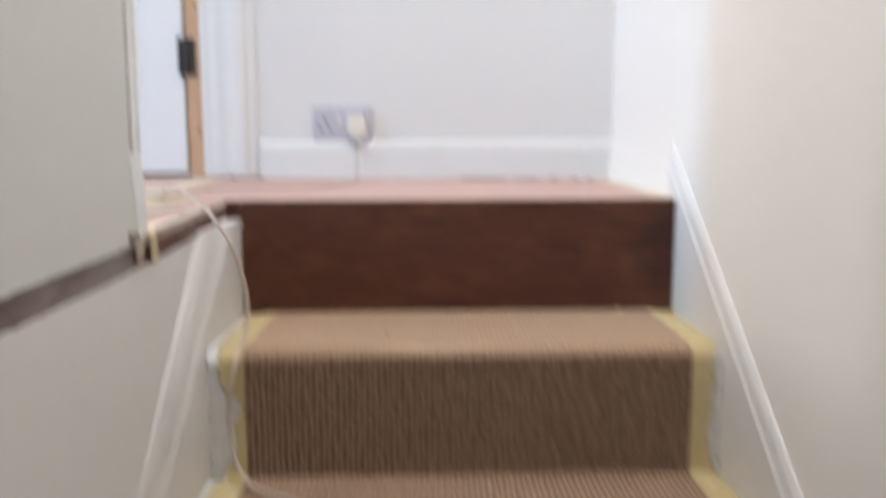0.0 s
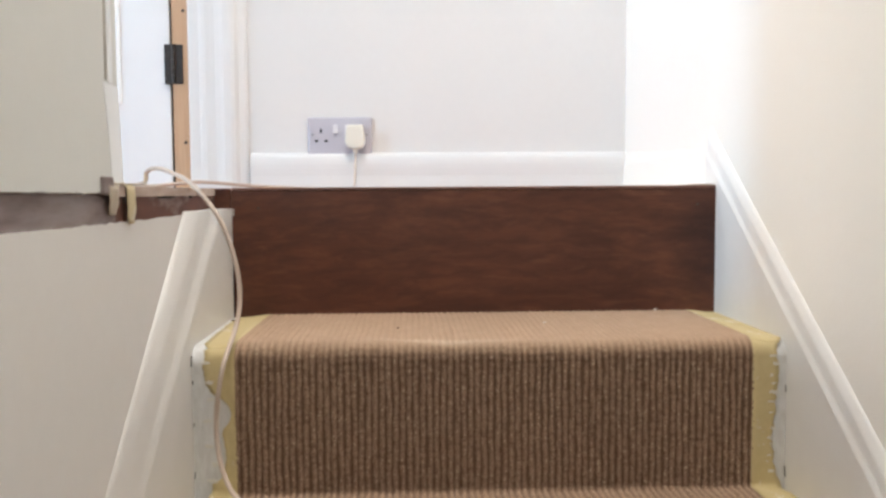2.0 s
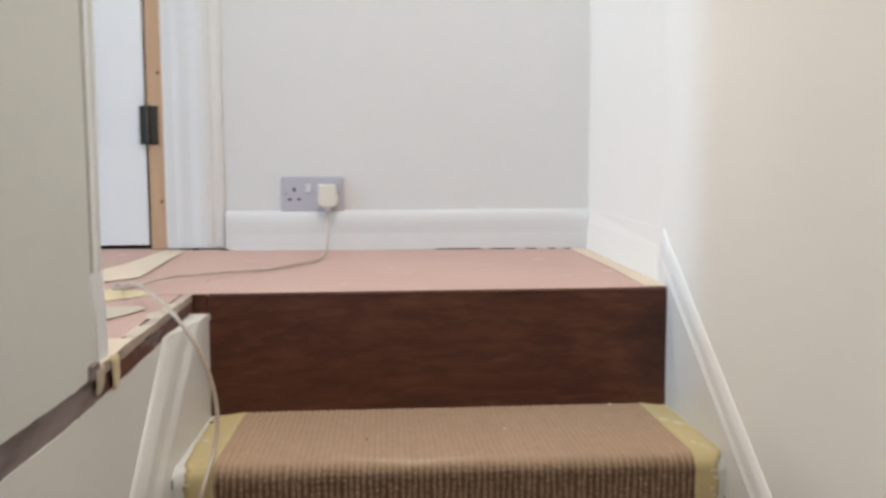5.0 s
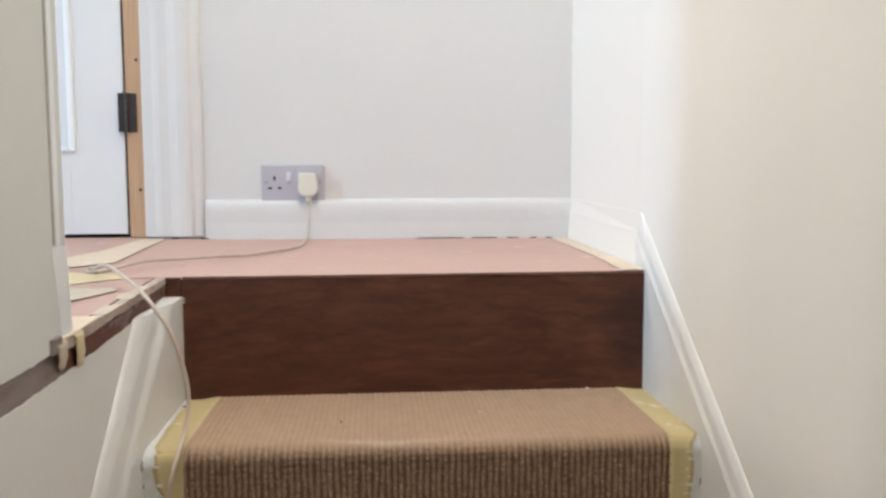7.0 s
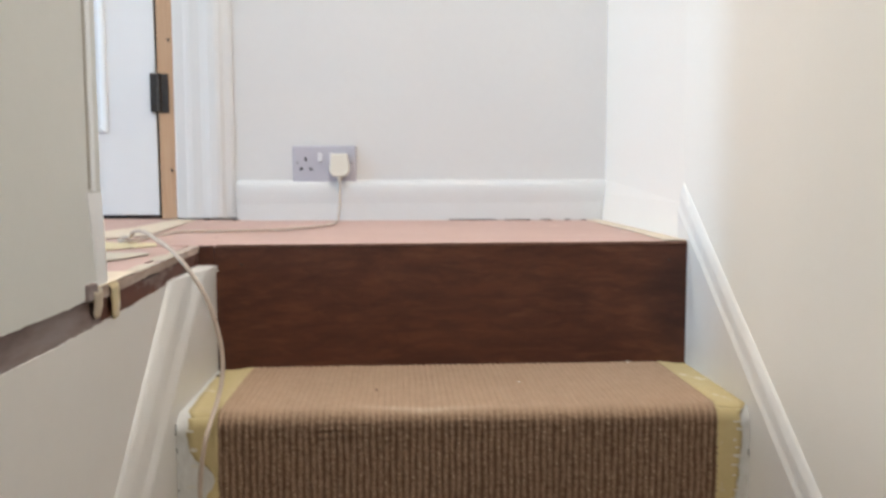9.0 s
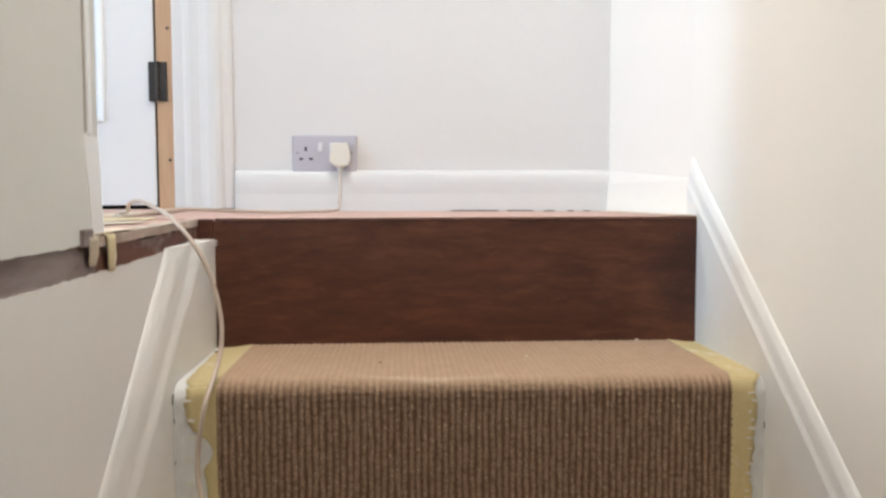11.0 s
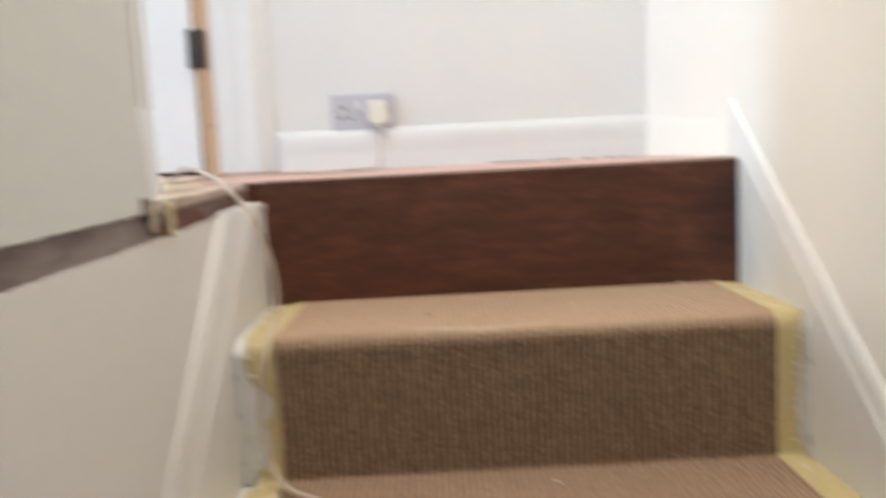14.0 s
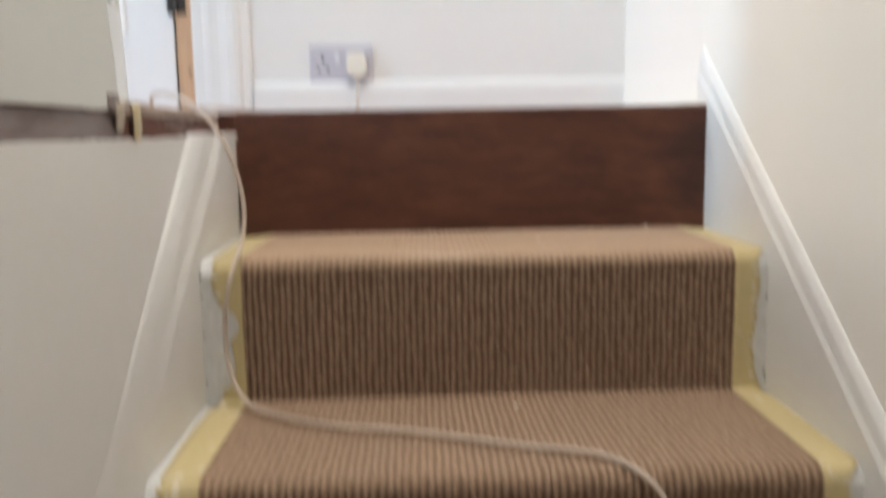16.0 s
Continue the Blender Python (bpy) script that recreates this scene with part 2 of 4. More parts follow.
def tape_material(name, color, dark, paint):
    m, nt, b, noisy, mixed, ramp = material(name, color, dark, 0.7, (120, 0.4), (9, 0.6), 0.25, 140)
    old = b.inputs["Base Color"].links[0].from_socket
    c = mixed(ramp(noisy(30, 5, 0.7), 0.60, 0.66, paint), old, (0.80, 0.78, 0.74))
    nt.links.new(c, b.inputs["Base Color"])
    return m


tape_yellow = tape_material("tape_yellow", (0.56, 0.46, 0.245), (0.47, 0.375, 0.19), 0.5)
tape_pale = tape_material("tape_pale", (0.69, 0.585, 0.37), (0.61, 0.50, 0.29), 0.4)
tape_cream = tape_material("tape_cream", (0.71, 0.60, 0.47), (0.63, 0.52, 0.39), 0.5)


tape_smeared = tape_material("tape_smeared", (0.58, 0.51, 0.40), (0.49, 0.41, 0.33), 0.6)


def carpet_material():
    """Looped sisal: tan ribs over a darker brown backing with groove shade painted in, flecked."""
    m, nt, b, noisy, mixed, ramp = material("sisal", (0.347, 0.240, 0.168), (0.228, 0.147, 0.098), 0.92, (420, 0.9), (7, 0.35), 0.35, 900, spec=0.12)
    old = b.inputs["Base Color"].links[0].from_socket
    weft_shade = nt.nodes.new("ShaderNodeAttribute")
    weft_shade.attribute_name = "weft_shade"
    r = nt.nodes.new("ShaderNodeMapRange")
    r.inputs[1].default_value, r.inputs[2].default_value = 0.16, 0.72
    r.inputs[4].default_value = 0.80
    nt.links.new(weft_shade.outputs["Fac"], r.inputs[0])
    wear_light = nt.nodes.new("ShaderNodeAttribute")
    wear_light.attribute_name = "wear_light"
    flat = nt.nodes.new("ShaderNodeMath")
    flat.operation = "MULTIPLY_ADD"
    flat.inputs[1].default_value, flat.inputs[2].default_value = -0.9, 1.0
    nt.links.new(wear_light.outputs["Fac"], flat.inputs[0])
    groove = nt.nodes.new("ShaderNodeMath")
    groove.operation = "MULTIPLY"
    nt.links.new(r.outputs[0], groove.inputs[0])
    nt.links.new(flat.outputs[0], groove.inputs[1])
    def by_flat(fac):
        x = nt.nodes.new("ShaderNodeMath")
        x.operation = "MULTIPLY"
        nt.links.new(fac, x.inputs[0])
        nt.links.new(flat.outputs[0], x.inputs[1])
        return x.outputs[0]

    # treads paler than risers: flattened pile plus light from above, put into colour
    worn = mixed(wear_light.outputs["Fac"], old, mixed(ramp(noisy(60, 3), 0.35, 0.7, 0.5), (0.430, 0.301, 0.211), (0.357, 0.244, 0.165)))
    scuff = nt.nodes.new("ShaderNodeAttribute")
    scuff.attribute_name = "scuff"
    worn = mixed(scuff.outputs["Fac"], worn, (0.605, 0.490, 0.376))
    fleck = mixed(by_flat(ramp(noisy(290, 3, 0.7), 0.56, 0.66, 0.6)), worn, (0.585, 0.474, 0.340))
    fleck = mixed(by_flat(ramp(noisy(150, 3, 0.7), 0.53, 0.63, 0.65)), fleck, (0.156, 0.093, 0.058))
    # groove tone: brown backing together with the shade between ribs, in the colour
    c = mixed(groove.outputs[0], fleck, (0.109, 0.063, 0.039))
    nt.links.new(c, b.inputs["Base Color"])
    return m


RIB = 0.0077
sisal = carpet_material()

# ---- building helpers ----


def box(bm, x0, x1, y0, y1, z0, z1, bevel=0.0, seg=2):
    v = [bm.verts.new((x, y, z)) for x in (x0, x1) for y in (y0, y1) for z in (z0, z1)]
    f = [bm.faces.new([v[i] for i in q]) for q in ((0, 1, 3, 2), (4, 6, 7, 5), (0, 4, 5, 1), (2, 3, 7, 6), (0, 2, 6, 4), (1, 5, 7, 3))]
    if bevel:
        edges = list({e for q in f for e in q.edges})
        bmesh.ops.bevel(bm, geom=edges, offset=bevel, segments=seg, profile=0.5, affect="EDGES")


def prism(bm, start, along, bevel=0.0, seg=2):
    """A closed outline of points, drawn out along a vector."""
    a = [bm.verts.new(p) for p in start]
    b = [bm.verts.new(Vector(p) + Vector(along)) for p in start]
    faces = [bm.faces.new(a), bm.faces.new(list(reversed(b)))]
    n = len(a)
    for i in range(n):
        faces.append(bm.faces.new((a[i], b[i], b[(i + 1) % n], a[(i + 1) % n])))
    if bevel:
        edges = list({e for q in faces for e in q.edges})
        bmesh.ops.bevel(bm, geom=edges, offset=bevel, segments=seg, profile=0.5, affect="EDGES")


def cylinder(bm, centre, axis, radius, length, seg=20, radius2=None):
    m = Matrix.Translation(centre) @ Vector((0, 0, 1)).rotation_difference(Vector(axis)).to_matrix().to_4x4()
    bmesh.ops.create_cone(bm, cap_ends=True, segments=seg, radius1=radius, radius2=radius if radius2 is None else radius2, depth=length, matrix=m)


def mesh_of(name, bm, mat, smooth=False):
    bmesh.ops.recalc_face_normals(bm, faces=bm.faces)
    me = bpy.data.meshes.new(name)
    bm.to_mesh(me)
    bm.free()
    me.materials.append(mat)
    if smooth:
        for p in me.polygons:
            p.use_smooth = True
    return me


def part(name, bm, mat, parent, label="", smooth=False):
    ob = new(name, mesh_of(name, bm, mat, smooth))
    ob.parent = parent
    if label:
        tagged(ob, label)
    return ob


def solid(name, bm, mat, label, category, kind="", group="", smooth=False):
    return tagged(new(name, mesh_of(name, bm, mat, smooth)), label, category, group, kind)


def holder(name, label, category, kind="", group="", at=(0, 0, 0)):
    ob = tagged(new(name), label, category, group, kind)
    ob.matrix_basis = pose(*at)
    return ob


def sheet(name, verts, nu, nv, mat, thickness=0.0):
    """A grid of nu x nv points as one mesh, given a back at that distance where it has thickness."""
    faces = [(i * nv + j, i * nv + j + 1, (i + 1) * nv + j + 1, (i + 1) * nv + j) for i in range(nu - 1) for j in range(nv - 1)]
    me = bpy.data.meshes.new(name)
    me.from_pydata([tuple(v) for v in verts], [], faces)
    me.materials.append(mat)
    me.polygons.foreach_set("use_smooth", [True] * len(me.polygons))
    me.update()
    ob = new(name, me)
    if thickness:
        mod = ob.modifiers.new("thickness", "SOLIDIFY")
        mod.thickness, mod.offset = thickness, -1
    return ob


def tube(name, points, radius, mat, res=6):
    cu = bpy.data.curves.new(name, "CURVE")
    cu.dimensions, cu.bevel_depth, cu.bevel_resolution, cu.use_fill_caps = "3D", radius, res, True
    sp = cu.splines.new("NURBS")
    sp.points.add(len(points) - 1)
    for p, q in zip(sp.points, points):
        p.co = (*q, 1)
    sp.use_endpoint_u, sp.order_u, sp.resolution_u = True, 3, 10
    cu.materials.append(mat)
    dg = bpy.context.evaluated_depsgraph_get()
    tmp = bpy.data.objects.new(name, cu)
    scene.collection.objects.link(tmp)
    dg.update()
    me = bpy.data.meshes.new_from_object(tmp.evaluated_get(dg))
    bpy.data.objects.remove(tmp)
    for p in me.polygons:
        p.use_smooth = True
    return new(name, me)


# ---- the place: sizes ----
RISE, GOING, STEPS = 0.172, 0.241, 14
FACE_L, FACE_R = -0.014, 0.661        # inner faces of the two stringers
BACK = 0.786                           # face of the landing's back wall
WALL_L, WALL_R = 0.0, 0.670         # faces of the walls beside the stairs
END_L = -0.434                         # where the side wall ends at the landing
TOP, LOW = 2.35, -RISE * (STEPS + 1)
ROOM_X, ROOM_Y, FAR_Y = -4.2, -3.2, -4.6


def side(y):
    """The plane of the wall on the open side of the stairs, which runs a little askew to the flight."""
    return min(-0.0155, -0.040 - 0.045 * y)


def askew(bm):
    """Shift what was built against x = 0 onto that plane."""
    for v in bm.verts:
        v.co.x += side(v.co.y)
    return bm



def wall_with_hole(name, label, mat, axis, at, thick, u0, u1, z0, z1, hole=None):
    """A wall of that thickness across an axis, with an opening (u0, u1, z0, z1) right through it."""
    bm = bmesh.new()
    spans = [(u0, u1, z0, z1)] if not hole else [(u0, hole[0], z0, z1), (hole[1], u1, z0, z1), (hole[0], hole[1], z0, hole[2]), (hole[0], hole[1], hole[3], z1)]
    for a, b, c, d in spans:
        if b - a < 1e-4 or d - c < 1e-4:
            continue
        if axis == "x":
            box(bm, at, at + thick, a, b, c, d)
        else:
            box(bm, a, b, at, at + thick, c, d)
    bmesh.ops.remove_doubles(bm, verts=bm.verts, dist=1e-5)
    return solid(name, bm, mat, label, "wall", "structure")


# back wall, with the doorway through it
DOOR_L, DOOR_R = -1.075, -0.302
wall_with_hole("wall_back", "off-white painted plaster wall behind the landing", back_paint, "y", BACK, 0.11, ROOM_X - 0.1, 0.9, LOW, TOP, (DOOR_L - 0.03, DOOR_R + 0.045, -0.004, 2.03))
wall_with_hole("wall_beyond_door", "plain wall of the room behind the closed door", wall_paint, "y", BACK + 0.6, 0.05, ROOM_X - 0.1, 0.9, LOW, TOP)

# wall beside the stairs: straight along the flight, then running slightly outwards along the landing
bm = bmesh.new()
prism(bm, [(WALL_R, FAR_Y, LOW), (0.95, FAR_Y, LOW), (0.95, BACK, LOW), (0.731, BACK, LOW), (WALL_R, 0.05, LOW)], (0, 0, TOP - LOW))
solid("wall_right", bm, wall_side, "cream-white plaster wall beside the stairs, tone lifted to read as lit", "wall", "structure")

# wall on the landing's edge, above the floor, that ends at the stair head
bm = bmesh.new()
ys = [FAR_Y, -2.0, -1.2] + [-1.0 + (END_L + 1.0) * i / 110 for i in range(111)]
rag = random.Random(5)


def torn(y, seed):
    """A ragged paint line: slow waves with small nicks."""
    return 0.0013 * noise.noise((y * 22, seed, 0)) + 0.0011 * noise.noise((y * 75, seed, 4)) + 0.0006 * noise.noise((y * 260, seed, 9))


prism(bm, [(0, y, -0.0050 + torn(y, 3)) for y in ys] + [(0, END_L, TOP), (0, -0.55, TOP), (0, FAR_Y, TOP)], (-0.10, 0, 0), 0.0)
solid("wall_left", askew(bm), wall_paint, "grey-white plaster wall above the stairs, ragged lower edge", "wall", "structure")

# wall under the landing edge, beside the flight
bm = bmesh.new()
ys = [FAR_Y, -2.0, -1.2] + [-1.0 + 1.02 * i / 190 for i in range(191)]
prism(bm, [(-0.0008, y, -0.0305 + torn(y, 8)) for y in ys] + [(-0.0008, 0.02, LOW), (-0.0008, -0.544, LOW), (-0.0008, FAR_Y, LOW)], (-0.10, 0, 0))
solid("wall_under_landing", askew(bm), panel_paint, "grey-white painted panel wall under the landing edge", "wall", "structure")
wall_with_hole("wall_landing_side_1", "landing wall with the first narrow window", wall_paint, "x", ROOM_X - 0.1, 0.1, ROOM_Y, -1.5, -0.2, TOP, (-2.46, -1.86, 0.78, 2.02))
wall_with_hole("wall_landing_side_2", "landing wall with the second narrow window", wall_paint, "x", ROOM_X - 0.1, 0.1, -1.5, -0.3, -0.2, TOP, (-1.18, -0.78, 0.78, 2.02))
wall_with_hole("wall_landing_side_3", "landing wall with the third narrow window", wall_paint, "x", ROOM_X - 0.1, 0.1, -0.3, BACK, -0.2, TOP, (0.26, 0.72, 0.64, 1.40))
wall_with_hole("wall_landing_front", "plain wall closing the landing", wall_paint, "y", ROOM_Y - 0.1, 0.1, ROOM_X - 0.1, -0.126, -0.2, TOP)
# unseen end wall, its window added to let fill light up the stairs
wall_with_hole("wall_stair_foot", "plain unseen wall at the foot of the stairs with an added tall window", wall_paint, "y", FAR_Y - 0.1, 0.1, -0.13, 0.95, LOW, TOP, (0.02, 0.64, 0.35, 2.05))
bm = bmesh.new()
for a in ((ROOM_X - 0.1, 0.0, FAR_Y - 0.1, BACK + 0.7), (0.34, 0.95, FAR_Y - 0.1, BACK + 0.7), (0.0, 0.34, FAR_Y - 0.1, -1.33), (0.0, 0.34, -0.11, BACK + 0.7)):
    box(bm, *a, TOP, TOP + 0.1)
bmesh.ops.remove_doubles(bm, verts=bm.verts, dist=1e-5)
solid("ceiling", bm, ceiling_paint, "plain white plaster ceiling", "ceiling", "structure")
bm = bmesh.new()
box(bm, -0.13, 0.95, FAR_Y, 0.9, LOW - 0.1, LOW)
solid("floor_lower", bm, tile_floor, "plain brown floor at the foot of the stairs", "floor", "structure")


def window(name, label, axis, at, u0, u1, z0, z1):
    """A sash in an opening: frame, one crossbar, two panes."""
    h = holder(name, label, "window", "structure")

    def bar(a, b, c, d, nm="window_frame"):
        bm = bmesh.new()
        box(bm, *((at, at + 0.04, a, b) if axis == "x" else (a, b, at, at + 0.04)), c, d, 0.004)
        part(nm, bm, gloss_white, h)

    w = 0.045
    zm = (z0 + z1) / 2
    bar(u0, u0 + w, z0, z1), bar(u1 - w, u1, z0, z1), bar(u0 + w, u1 - w, z0, z0 + w), bar(u0 + w, u1 - w, z1 - w, z1), bar(u0 + w, u1 - w, zm - w / 2, zm + w / 2)
    for c, d in ((z0 + w, zm - w / 2), (zm + w / 2, z1 - w)):
        bm = bmesh.new()
        box(bm, *((at + 0.018, at + 0.022, u0 + w, u1 - w) if axis == "x" else (u0 + w, u1 - w, at + 0.018, at + 0.022)), c, d)
        part("pane", bm, window_glass, h).visible_shadow = False


# all these windows are out of view; landing ones assumed from the shadow edges
window("window_1", "narrow white-painted window assumed on the landing, out of view", "x", ROOM_X - 0.08, -2.46, -1.86, 0.78, 2.02)
window("window_3", "narrow white-painted window assumed on the landing, out of view", "x", ROOM_X - 0.08, -1.18, -0.78, 0.78, 2.02)
window("window_4", "narrow white-painted window assumed on the landing, out of view", "x", ROOM_X - 0.08, 0.26, 0.72, 0.64, 1.40)
window("window_2", "unseen white-painted window added at the stair foot for the fill lamp", "y", FAR_Y - 0.08, 0.02, 0.64, 0.35, 2.05)

# unseen rooflight added over the stairs to hold the overhead fill lamp
roof = holder("window_5", "unseen white-framed rooflight added over the stairs for the fill lamp", "window", "structure")
for x0, x1, y0, y1 in ((-0.04, 0.0, -1.37, -0.07), (0.34, 0.38, -1.37, -0.07), (0.0, 0.34, -1.37, -1.33), (0.0, 0.34, -0.11, -0.07)):
    bm = bmesh.new()
    box(bm, x0, x1, y0, y1, TOP + 0.101, TOP + 0.15, 0.004)
    part("window_frame", bm, gloss_white, roof)
bm = bmesh.new()
box(bm, 0.0005, 0.3395, -1.3295, -0.1105, TOP + 0.12, TOP + 0.124)
part("pane", bm, window_glass, roof).visible_shadow = False

# ---- landing ----
def fall(x, y):
    """Height of the old landing's board, which stands proud at the stair head and has sunk towards the back wall."""
    if x < -0.30 or (x < -0.0581 and y < 0.004):
        return 0.0
    w, near = min(1.0, max(0.0, y / 0.77)), min(1.0, (x + 0.30) / 0.242)
    u = min(1.0, max(0.0, (x + 0.058) / 0.76))
    return near * ((0.0018 + 0.0014 * u) * (1 - w) - (0.0045 + 0.0035 * u) * w)


landing = holder("floor", "landing floor of pink-brown hardboard with a pale worn edge", "floor", "structure")
bm = bmesh.new()
box(bm, ROOM_X, -0.30, ROOM_Y, BACK + 0.6, -0.028, 0.0)
box(bm, -0.30, -0.058, ROOM_Y, 0.004, -0.028, 0.0)
box(bm, -0.30, 0.735, BACK + 0.001, BACK + 0.6, -0.028, -0.006)
for quad in ([(-0.058, 0.004), (0.70, 0.004), (0.735, BACK), (-0.058, BACK)], [(-0.30, 0.004), (-0.058, 0.004), (-0.058, BACK), (-0.30, BACK)]):
    top = [bm.verts.new((x, y, fall(x, y))) for x, y in quad]
    low = [bm.verts.new((x, y, -0.028)) for x, y in quad]
    bm.faces.new(top)
    for i in range(4):
        bm.faces.new((top[i], low[i], low[(i + 1) % 4], top[(i + 1) % 4]))
prism(bm, [(-0.058, -0.48, 0.0), (-0.0345, -0.48, 0.0), (-0.0555, 0.0038, 0.0), (-0.058, 0.0038, 0.0)], (0, 0, -0.028))
part("floorboard", bm, pink_board, landing, "pink-brown hardboard sheet")
bm = bmesh.new()
ys = [-0.47 + 0.474 * i / 40 for i in range(41)]
prism(bm, [(0.002 + rag.uniform(-0.0012, 0.0012), y, 0.001) for y in ys] + [(-0.010, 0.004, 0.001), (-0.010, -0.47, 0.001)], (0, 0, -0.0095))
part("floor_edge", askew(bm), pale_edge, landing, "pale worn edge of the landing boards")
bm = bmesh.new()
box(bm, -0.03, -0.0016, -0.445, 0.0, -0.034, -0.0085, 0.001)
part("edge_board", askew(bm), scraped_wood, landing, "scraped red-brown edge board")
bm = bmesh.new()
prism(bm, [(-0.0012, y, z) for y, z in ((FAR_Y, -0.034), (-0.545, -0.034), (-0.446, -0.034), (-0.446, -0.0055), (-0.545, -0.0030), (FAR_Y, -0.0030))], (-0.03, 0, 0))
part("edge_board", askew(bm), smeared_wood, landing, "brown edge board smeared with grey-white paint")
for y0, y1 in ((-0.30, -0.235), (-0.145, -0.138)):
    bm = bmesh.new()
    box(bm, -0.004, 0.0012, y0, y1, -0.0105, -0.0080)
    part("crack", askew(bm), dark_gap, landing, "dark open joint under the edge")

bm = bmesh.new()
box(bm, FACE_L + 0.001, 0.6605, -0.0010, 0.0038, -0.0012, 0.0022, 0.0006)
part("board_edge", bm, plain("raw_board_edge", (0.19, 0.09, 0.057), (0.10, 0.04, 0.026), 0.75, (60, 0.7), (12, 0.6), 0.3, 150), landing, "raw brown edge of the hardboard")

# skirting along the back wall
SKIRT = [(0, -0.011), (0.0165, -0.011), (0.0165, 0.016), (0.0163, 0.024), (0.0162, 0.033), (0.0169, 0.041), (0.0176, 0.049), (0.0178, 0.060), (0.0172, 0.068), (0.0160, 0.075), (0.0138, 0.080), (0.0095, 0.084), (0.004, 0.0858), (0.001, 0.0862), (0, 0.0862)]
skirt = holder("skirting_board", "white gloss-painted moulded skirting board on the back wall", "skirting", "structure")
bm = bmesh.new()
prism(bm, [(-0.128, BACK - d, z + 0.0012) for d, z in SKIRT], (0.862, 0, 0))
part("board", bm, gloss_white, skirt)
for x0, x1 in ((-0.14, -0.122), (-0.205, -0.19), (0.36, 0.47), (0.49, 0.55), (0.575, 0.60), (0.63, 0.645), (0.668, 0.684)):
    bm = bmesh.new()
    z0 = fall((x0 + x1) / 2, 0.77)
    box(bm, x0, x1, BACK - 0.0188, BACK - 0.012, z0 + 0.0004, z0 + 0.0024)
    part("gap", bm, dark_gap, skirt, "dark gap under the skirting")

# skirting along the landing's side wall, running into the stringer
bm = bmesh.new()
x_at = lambda y: 0.6625 + 0.0745 * y
wall_at = lambda y: WALL_R + 0.0829 * max(0.0, y - 0.05)
line = [(0.0, -0.010, 0.0), (0.010, 0.055, 0.5), (0.043, 0.0868, 1.0)]
front = [[bm.verts.new((x_at(y) + d * (wall_at(y) - 0.0012 - x_at(y)), y, z)) for y in (y0, 0.768)] for y0, z, d in line]
rear = [[bm.verts.new((x + 0.03, y, z)) for x, y in ((0.67, y0), (0.73, 0.768))] for y0, z, d in line]
for p, q in zip(front, front[1:]):
    bm.faces.new((p[0], p[1], q[1], q[0]))
for p, q in zip(rear, rear[1:]):
    bm.faces.new((p[0], q[0], q[1], p[1]))
for i in (0, 1):
    for p, q, u, w in zip(front, front[1:], rear, rear[1:]):
        bm.faces.new((p[i], q[i], w[i], u[i]))
for i in (0, -1):
    bm.faces.new((front[i][0], front[i][1], rear[i][1], rear[i][0]))
solid("skirting_board", bm, wall_side, "white gloss-painted skirting board on the side wall of the landing", "skirting", "structure")

# ---- staircase ----
stairs = holder("staircase", "white-painted timber staircase with a dark-stained bare top riser", "staircase", at=(0, 0, 0))
NOSE = 0.020


def step_outline(lift=0.0, first=True):
    """The line of a step seen from the side: along the tread, round the nosing, down the riser."""
    out = [(0.0, 0.0)]
    n = 8
    r = NOSE
    for i in range(n + 1):
        a = i / n * math.pi / 2
        out.append((-GOING + r - (r + lift) * math.sin(a), -r + (r + lift) * math.cos(a)))
    out[0] = (0.0 - lift, lift)
    out.append((-GOING - lift, -RISE + lift))
    return out


for k in range(1, STEPS + 1):
    y0, z0 = -GOING * (k - 1), -RISE * k - 0.006
    bm = bmesh.new()
    line = [(y, z) for y, z in step_outline(0.0)]
    pts = [(FACE_L - 0.004, y0 + y + (0.006 if y < -0.1 else 0), z0 + z) for y, z in line] + [(FACE_L - 0.004, y0 - GOING + 0.03, z0 - RISE), (FACE_L - 0.004, y0 - GOING + 0.03, z0 - 0.03), (FACE_L - 0.004, y0, z0 - 0.03)]
    prism(bm, pts, (FACE_R - FACE_L + 0.008, 0, 0))
    part("step", bm, brushed_white, stairs, "tread and riser painted white at the ends", smooth=False)

# dark bare riser at the head of the flight
bm = bmesh.new()
box(bm, FACE_L - 0.002, FACE_R + 0.001, 0.0, 0.022, -RISE - 0.008, -0.0014, 0.0012)
top_riser = part("riser", bm, stained_wood, stairs, "dark brown stained bare wooden riser")
bm = bmesh.new()
box(bm, -0.0385, FACE_L - 0.0025, 0.0005, 0.020, -0.030, 0.0008, 0.001)
part("riser_end", bm, stained_wood, stairs, "dark end of the top riser")
for x, z in ((0.022, -0.026), (0.635, -0.024)):
    bm = bmesh.new()
    cylinder(bm, (x, -0.0004, z), (0, 1, 0), 0.0017, 0.0014, 12)
    part("nail_head", bm, hinge_iron, top_riser)

SLOPE = RISE / GOING


